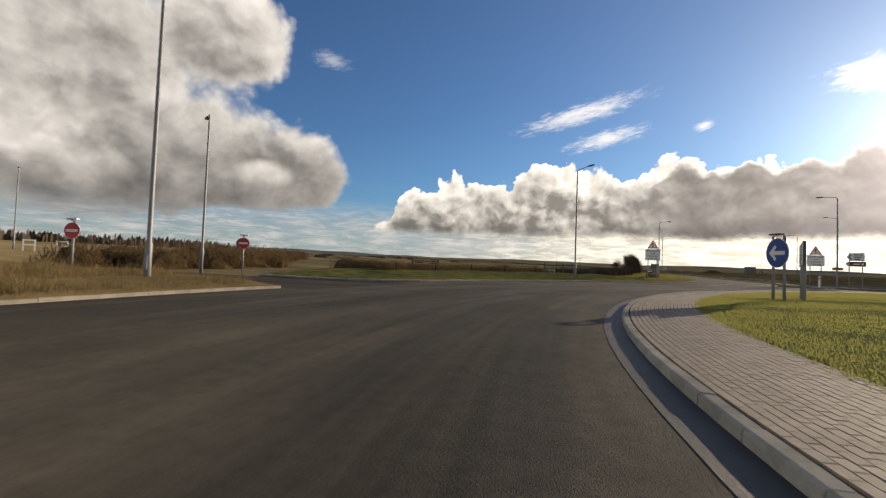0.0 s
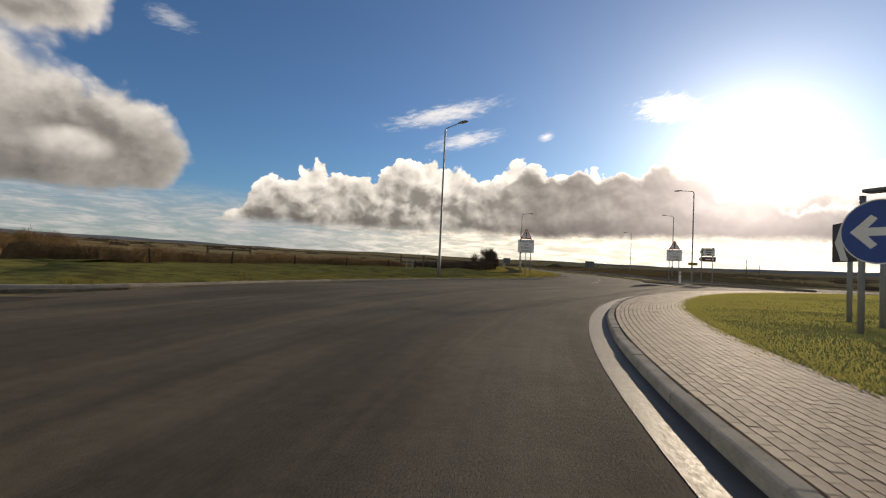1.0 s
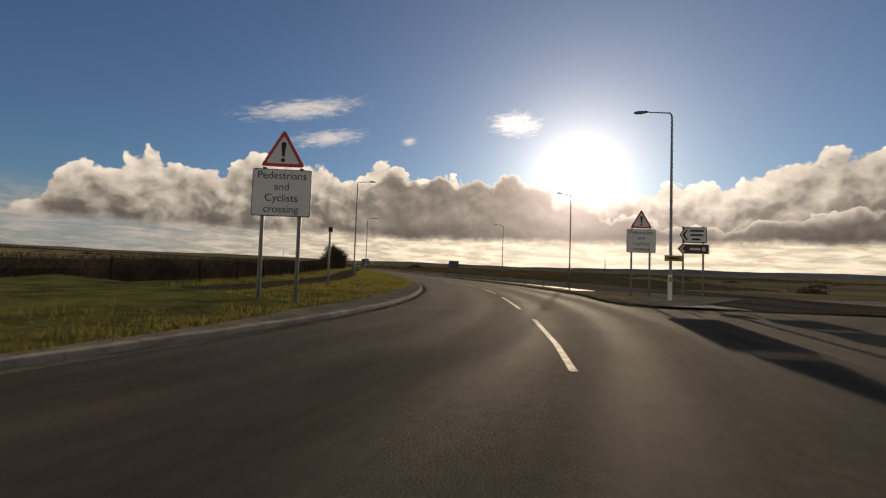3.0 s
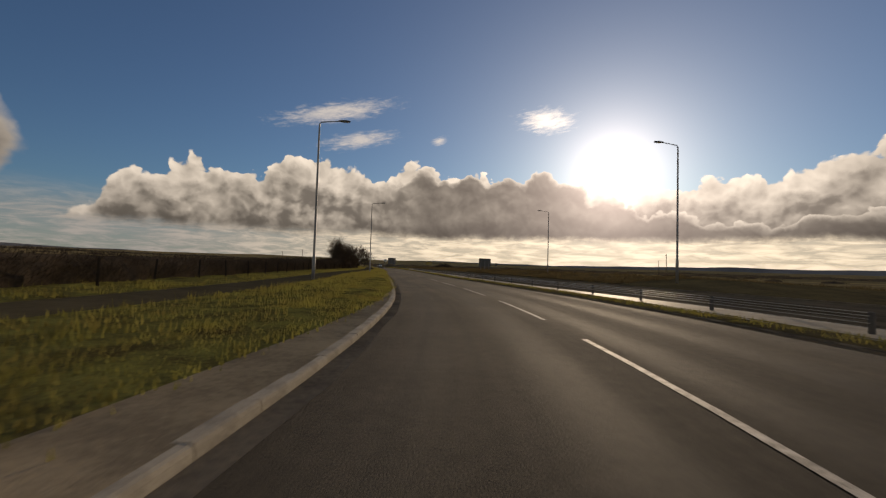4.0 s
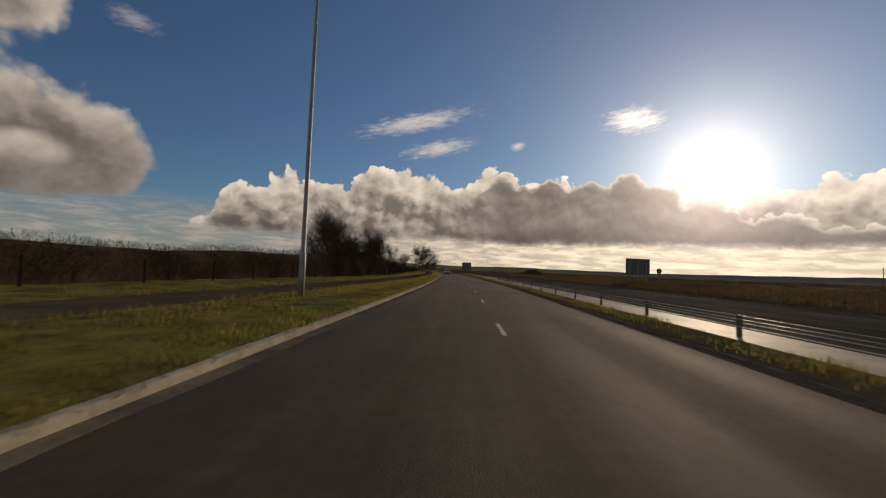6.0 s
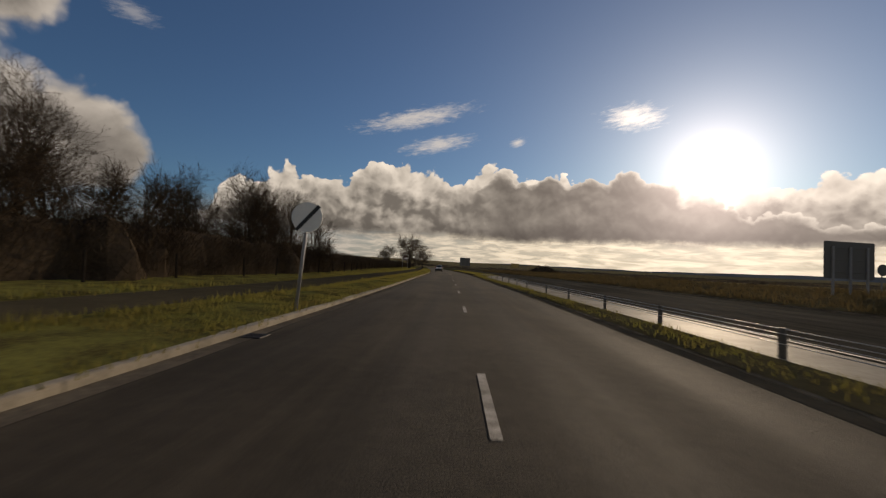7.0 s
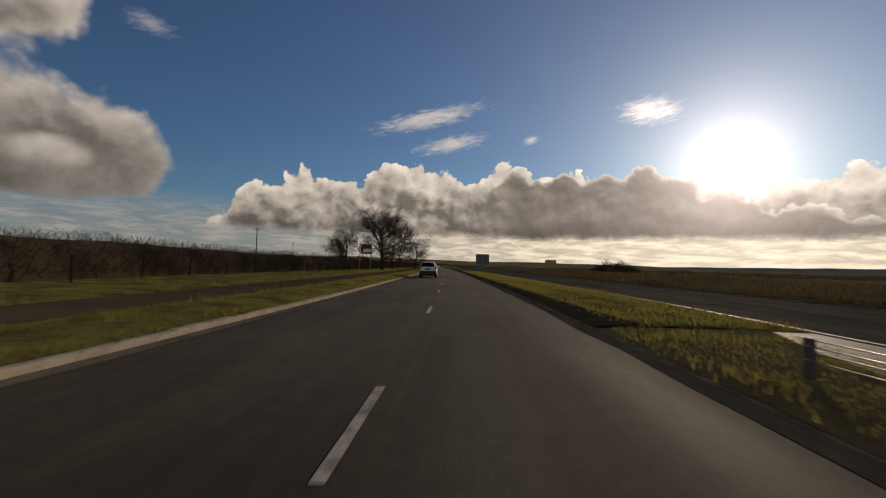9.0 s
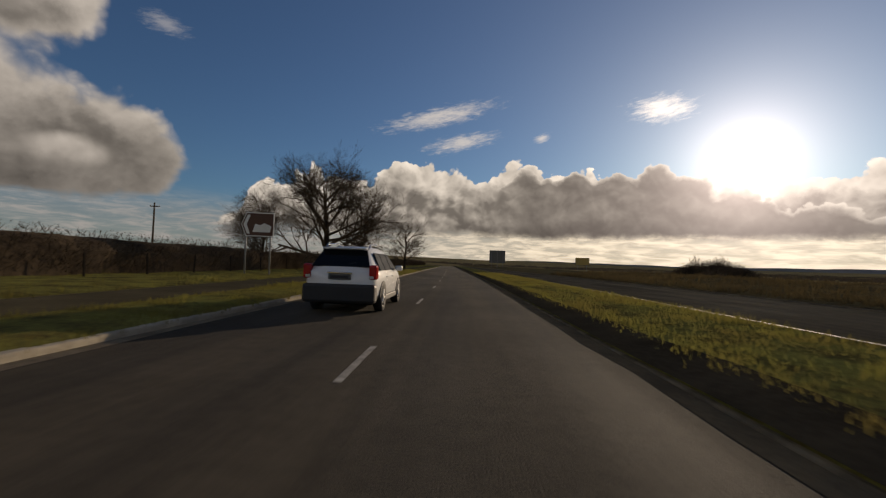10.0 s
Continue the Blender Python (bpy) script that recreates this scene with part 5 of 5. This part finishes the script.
# ---- grass blades ----
def blades(name, count, place, mat, label, hmin, hmax, seed, width_b=0.012, lean=0.5, even=False):
    """place(rnd) gives x, y, z of a clump, or None."""
    r = np.random.RandomState(seed)
    verts, faces = [], []
    for _ in range(count):
        q = place(r)
        if q is None:
            continue
        x, y, z = q
        tall = 0.55 + 1.5 * max(0.0, noise.noise((x * 0.9, y * 0.9, seed))) + 0.5 * max(0.0, noise.noise((x * 0.2, y * 0.2, seed)))
        if even:
            tall = 0.9 + 0.3 * noise.noise((x * 0.9, y * 0.9, seed))
        for k in range(5):
            h = (hmin + (hmax - hmin) * r.rand()) * tall
            a = r.rand() * 6.283
            bx, by = x + r.normal(0, 0.13), y + r.normal(0, 0.13)
            ox, oy = -math.sin(a) * width_b, math.cos(a) * width_b
            t = lean * h * r.rand()
            i = len(verts)
            verts += [(bx - ox, by - oy, z - 0.03), (bx + ox, by + oy, z - 0.03), (bx + math.cos(a) * t, by + math.sin(a) * t, z + h)]
            faces.append((i, i + 1, i + 2))
    return tagged(mesh_object(name, verts, faces, mat), label, "grass", kind="stuff")


KN = left_normals(KL)
KI = [i for i, p in enumerate(KL) if 24 < p.y < 320]


def on_verge(d0, d1):
    def place(r):
        i = KI[r.randint(len(KI) - 1)]
        f = r.rand()
        p, q = KL[i].lerp(KL[i + 1], f), KN[i]
        d = d0 + (d1 - d0) * r.rand()
        po = -path_off(p)
        if po - 0.1 < d < po + 2.8 or d < strip(p) + 0.05:
            return None
        return p.x + q.x * d, p.y + q.y * d, 0.12 + 0.05 * min(d, 2.0) / 2 if d < po else 0.2
    return place


blades("grass_verge_near", 52000, on_verge(0.14, 2.6), BLADE, "short rough grass along the kerb", 0.04, 0.14, 1)
blades("grass_verge_far", 48000, on_verge(2.0, 11.5), BLADE, "rough grass between path and hedge", 0.06, 0.24, 2, 0.016)


def on_island(r):
    a = radians(105 + 105 * r.rand())
    rad = R_LAWN - 0.05 - 7 * r.rand() ** 1.6
    return HUB.x + rad * math.cos(a), HUB.y + rad * math.sin(a), 0.13 + 0.09 * min((R_LAWN - rad) / 2, 1.0) + 0.2 * lerp(R_LAWN - rad, 2, 8)


LAWN_BLADE = material("lawn_blades", (0.3, 0.285, 0.085), 0.9, scale=0.5, second=(0.25, 0.23, 0.075), spec=0.1, thin=0.5, matt=1.0)
blades("grass_island", 34000, on_island, LAWN_BLADE, "short mown grass on the roundabout", 0.03, 0.06, 3, 0.012, 0.5, True)


def on_slip(r):
    u, v = r.rand(), r.rand()
    x, y = -12.9 - 16 * u, 13 - 22 * v
    if math.hypot(x - HUB.x, y - HUB.y) < R_OUT + 0.2 or y > 12.6 + (x + 14) * 0.25 - 0.2:
        return None
    return x, y, 0.12 + 0.25 * lerp(math.hypot(x - HUB.x, y - HUB.y), R_OUT, R_OUT + 4)


blades("grass_slip_island", 14000, on_slip, BROWN_GRASS, "long dry winter grass on the slip road island", 0.18, 0.5, 4, 0.013, 0.7)


def on_median(r):
    i = KI[r.randint(len(KI) - 1)]
    p, q = KL[i].lerp(KL[i + 1], r.rand()), KN[i]
    if p.y < 66:
        return None
    w, o = width(p), opp_near(p)
    if p.y < 226:
        spread = lerp(p.y, 210, 226)
        d = w + 0.3 + (0.7 + (o - w - 1.6) * spread ** 2) * r.rand()
        return (p.x - q.x * d, p.y - q.y * d, 0.07) if r.rand() < 0.25 + 0.75 * spread else None
    d = w + 0.75 + (o - w - 0.95) * r.rand() ** 1.2
    return p.x - q.x * d, p.y - q.y * d, 0.13


blades("grass_median", 40000, on_median, BLADE, "rough grass on the central strip", 0.05, 0.17, 5, 0.014)


TUSSOCK = material("moor_tussocks", (0.17, 0.125, 0.058), 0.95, scale=0.08, second=(0.085, 0.065, 0.034), spec=0.04, thin=0.2, matt=1.0)


def on_moor(r):
    i = KI[r.randint(len(KI) - 1)]
    p, q = KL[i].lerp(KL[i + 1], r.rand()), KN[i]
    if p.y < 102:
        return None
    d = opp_far(p) + 0.4 + 34 * r.rand() ** 1.4
    return p.x - q.x * d, p.y - q.y * d, 0.2 + 0.6 * lerp(d - opp_far(p), 0, 8) - 0.95 * lerp(d - opp_far(p), 10, 40)


blades("grass_moor", 34000, on_moor, TUSSOCK, "rough brown winter tussocks beyond the opposite carriageway", 0.22, 0.5, 7, 0.035, 0.7)


# ---- distant woods and hedgerows ----
def far_line(name, pts, h, depth, label, seed, mat=FAR_TWIG, n=70):
    r = random.Random(seed)
    vs, fs = [], []
    line = spline(pts, 12.0)
    for p in line:
        z = ground_height(p.x, p.y)
        hh = h * (0.4 + 0.75 * abs(noise.noise((p.x * 0.03, p.y * 0.03, seed))) + 0.3 * r.random())
        for k in range(n):
            x, y = p.x + r.uniform(-7, 7), p.y + r.uniform(-depth, depth)
            top = hh * r.uniform(0.5, 1.05)
            ww = r.uniform(0.2, 0.9)
            a = r.uniform(0, 3.14)
            i = len(vs)
            vs += [(x - ww * math.cos(a), y - ww * math.sin(a), z - 1), (x + ww * math.cos(a), y + ww * math.sin(a), z - 1),
                   (x + ww * 0.9 * math.cos(a), y + ww * 0.9 * math.sin(a), z + top * 0.6), (x + ww * 0.2, y, z + top), (x - ww * 0.8 * math.cos(a), y - ww * 0.8 * math.sin(a), z + top * 0.7)]
            fs.append((i, i + 1, i + 2, i + 3, i + 4))
    return tagged(mesh_object(name, vs, fs, mat), label, "woodland", kind="stuff")


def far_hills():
    """Long low ridge of hills at the horizon, distance haze painted in as blue-grey."""
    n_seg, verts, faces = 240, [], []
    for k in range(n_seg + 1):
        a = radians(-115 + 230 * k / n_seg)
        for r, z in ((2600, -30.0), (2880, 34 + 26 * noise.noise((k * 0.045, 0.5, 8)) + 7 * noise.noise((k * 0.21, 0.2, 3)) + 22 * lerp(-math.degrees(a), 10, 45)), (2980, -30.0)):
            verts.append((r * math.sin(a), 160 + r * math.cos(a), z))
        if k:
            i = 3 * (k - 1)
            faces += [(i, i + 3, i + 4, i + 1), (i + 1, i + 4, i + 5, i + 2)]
    return tagged(mesh_object("backdrop", verts, faces, HILLS, None, True), "low hills along the horizon, blue-grey with painted haze", "hills", kind="structure")


# blue-grey stands in for the haze of distance
HILLS = material("hills_in_haze", (0.20, 0.205, 0.21), 1.0, scale=0.004, second=(0.13, 0.135, 0.14), spec=0.0, matt=1.0)
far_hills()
far_line("far_hedgerow", [(-420, -120), (-330, 60), (-290, 240), (-260, 420), (-200, 620)], 3.0, 4, "dark far hedgerow across the fields", 1)
far_line("far_wood", [(-170, -60), (-150, 40), (-170, 110), (-230, 170)], 5.0, 9, "distant bare wood on the rise", 2)
far_line("far_shelterbelt", [(-700, 500), (-480, 900), (-120, 1300), (300, 1500), (800, 1400), (1300, 1000)], 7.0, 18, "dark shelterbelt along the horizon", 3)
far_line("far_field_edge", [(120, 420), (260, 380), (420, 260), (600, 120)], 1.3, 4, "low far field hedge", 4)
far_line("far_field_line", [(60, 620), (200, 560), (420, 480), (700, 430)], 1.7, 5, "low dark far field hedge", 5)


# ---- white car ----
def car():
    c = thing("car", pose(4.2, 260.9, 0.004, 0, 0, 4.2), "white five-door sport utility car with black lower trim", "car")
    st = [(0.02, 0.80, 0.76, 1.06), (0.16, 0.87, 0.73, 1.20), (0.56, 0.91, 0.585, 1.60), (1.1, 0.925, 0.61, 1.67), (1.9, 0.925, 0.62, 1.69), (2.5, 0.925, 0.61, 1.66),
          (2.9, 0.92, 0.63, 1.58), (3.4, 0.91, 0.70, 1.20), (3.6, 0.90, 0.74, 1.09), (4.2, 0.86, 0.68, 0.99), (4.5, 0.74, 0.56, 0.84), (4.58, 0.62, 0.45, 0.62)]
    bm = bmesh.new()
    rings = []
    for y, w, wr, zr in st:
        belt = min(1.04, zr - 0.06)
        half = [(w * 0.90, 0.30), (w * 0.985, 0.46), (w, 0.70), (w * 0.985, belt - 0.08), (w * 0.955, belt), (wr + 0.02, max(zr - 0.11, belt + 0.02)), (wr - 0.07, zr - 0.03), (wr * 0.5, zr + 0.02)]
        ring_v = [bm.verts.new((x, y, z)) for x, z in half] + [bm.verts.new((-x, y, z)) for x, z in reversed(half)]
        rings.append(ring_v)
    for a, b in zip(rings, rings[1:]):
        for k in range(len(a)):
            bm.faces.new((a[k], a[(k + 1) % len(a)], b[(k + 1) % len(b)], b[k]))
    bm.faces.new(rings[0][::-1])
    bm.faces.new(rings[-1])
    body = part("body", bm, CAR_WHITE, c, smooth=True)

    def quad(name, pts, mat, parent, out, label=""):
        """A thin panel on four corners, thickened along out."""
        b = bmesh.new()
        o = Vector(out)
        f0 = [b.verts.new(Vector(p) + o * 0.012) for p in pts]
        f1 = [b.verts.new(Vector(p) - o * 0.02) for p in pts]
        b.faces.new(f0)
        b.faces.new(f1[::-1])
        for i in range(len(pts)):
            b.faces.new((f0[i], f1[i], f1[(i + 1) % len(pts)], f0[(i + 1) % len(pts)]))
        return part(name, b, mat, parent, label)

    quad("rear_window", [(-0.72, 0.09, 1.155), (0.72, 0.09, 1.155), (0.56, 0.50, 1.575), (-0.56, 0.50, 1.575)], CAR_GLASS, c, (0, -0.8, 0.6), "dark tinted rear window")
    for s in (-1, 1):
        for y0, y1, y2, y3 in ((0.62, 1.28, 1.28, 0.72), (1.36, 2.22, 2.22, 1.36), (2.30, 3.18, 2.72, 2.30)):
            quad("side_window", [(s * 0.885, y0, 1.07), (s * 0.885, y1, 1.07), (s * 0.665, y2, 1.52), (s * 0.665, y3, 1.52)], CAR_GLASS, c, (s * 0.92, 0, 0.38))
        b = bmesh.new()
        tube(b, [(s * 0.55, 0.60, 1.59), (s * 0.56, 0.78, 1.72), (s * 0.57, 1.6, 1.755), (s * 0.57, 2.3, 1.735), (s * 0.55, 2.5, 1.63)], [0.018, 0.022, 0.022, 0.022, 0.018], 8)
        part("roof_rail", b, CHROME, c, "bright silver roof rail", smooth=True)
        b = bmesh.new()
        box(b, s * 0.815, 0.12, 1.03, 0.2, 0.28, 0.36, 0.05)
        tl = part("tail_lamp", b, TAIL_RED, c, "red tail lamp")
        b = bmesh.new()
        box(b, s * 0.79, -0.006, 0.91, 0.12, 0.03, 0.07, 0.01)
        part("reversing_lens", b, LENS, tl)
        b = bmesh.new()
        box(b, s * 1.02, 2.98, 1.12, 0.22, 0.12, 0.16, 0.04)
        part("wing_mirror", b, CAR_WHITE, c)
        b = bmesh.new()
        box(b, s * 0.90, 2.1, 0.34, 0.08, 2.0, 0.16, 0.03)
        part("sill", b, CAR_BLACK, c)
        for y in (1.35, 2.28):
            b = bmesh.new()
            box(b, s * 0.925, y + 0.1, 0.90, 0.03, 0.2, 0.035, 0.01)
            part("door_handle", b, CAR_WHITE, c)
        for y in (0.92, 3.62):
            b = bmesh.new()
            for q in range(13):
                t0 = math.pi * (q / 13) - 0.1
                t1 = math.pi * ((q + 1) / 13) - 0.1
                pts = [(s * 0.93, y + r_ * math.cos(t_), 0.36 + r_ * math.sin(t_)) for r_, t_ in ((0.44, t0), (0.44, t1), (0.36, t1), (0.36, t0))]
                vs = [b.verts.new(p) for p in pts] + [b.verts.new((p[0] - s * 0.12, p[1], p[2])) for p in pts]
                b.faces.new(vs[:4])
                b.faces.new(vs[4:][::-1])
                for i in range(4):
                    b.faces.new((vs[i], vs[4 + i], vs[4 + (i + 1) % 4], vs[(i + 1) % 4]))
            part("wheel_arch", b, CAR_BLACK, c)
            w = new("wheel")
            w.parent = c
            w.matrix_local = pose(s * 0.83, y, 0.36)
            b = bmesh.new()
            prof = [(-0.11, 0.23), (-0.115, 0.33), (-0.08, 0.36), (0.08, 0.36), (0.115, 0.33), (0.11, 0.23)]
            rr = []
            for q in range(24):
                t_ = 2 * math.pi * q / 24
                rr.append([b.verts.new((px, pr * math.cos(t_), pr * math.sin(t_))) for px, pr in prof])
            for q in range(24):
                for i in range(5):
                    b.faces.new((rr[q][i], rr[q][i + 1], rr[(q + 1) % 24][i + 1], rr[(q + 1) % 24][i]))
            part("tyre", b, RUBBER, w, smooth=True)
            b = bmesh.new()
            tube(b, [(s * 0.02, 0, 0), (s * 0.10, 0, 0)], [0.07, 0.06], 12)
            for q in range(5):
                t_ = 2 * math.pi * q / 5
                tube(b, [(s * 0.09, 0, 0), (s * 0.085, 0.22 * math.cos(t_), 0.22 * math.sin(t_))], [0.035, 0.03], 6)
            tube(b, [(-s * 0.05, 0, 0), (s * 0.0, 0, 0)], [0.225, 0.225], 24)
            for q in range(24):
                t0, t1 = 2 * math.pi * q / 24, 2 * math.pi * (q + 1) / 24
                vs = [b.verts.new((s * xx, rr_ * math.cos(tt), rr_ * math.sin(tt))) for xx, rr_, tt in ((0.105, 0.232, t0), (0.105, 0.232, t1), (0.1, 0.205, t1), (0.1, 0.205, t0))]
                b.faces.new(vs)
            part("rim", b, ALLOY, w)
    b = bmesh.new()
    box(b, 0, 0.08, 0.50, 1.80, 0.36, 0.46, 0.07)
    part("rear_bumper", b, CAR_BLACK, c, "black plastic rear bumper")
    b = bmesh.new()
    box(b, 0, 4.42, 0.46, 1.6, 0.36, 0.36, 0.08)
    part("front_bumper", b, CAR_BLACK, c)
    b = bmesh.new()
    box(b, 0, 2.3, 0.27, 1.5, 3.9, 0.14, 0.03)
    part("underbody", b, CAR_BLACK, c)
    b = bmesh.new()
    box(b, 0, -0.005, 0.90, 0.56, 0.03, 0.13, 0.008)
    pl = part("number_plate", b, SIGN_GREY, c, "plate with dark bars")
    b = bmesh.new()
    box(b, 0, -0.024, 0.90, 0.44, 0.006, 0.07)
    part("text_bar", b, SIGN_BLACK, pl)
    b = bmesh.new()
    box(b, 0, 0.0, 1.0, 0.62, 0.05, 0.05, 0.015)
    part("tailgate_handle", b, CHROME, c)
    b = bmesh.new()
    box(b, 0, 0.47, 1.615, 1.12, 0.26, 0.04, 0.015)
    part("spoiler", b, CAR_WHITE, c)
    b = bmesh.new()
    tube(b, [(0.0, 0.10, 1.15), (0.35, 0.17, 1.26)], [0.012, 0.008], 6)
    part("rear_wiper", b, CAR_BLACK, c)


car()
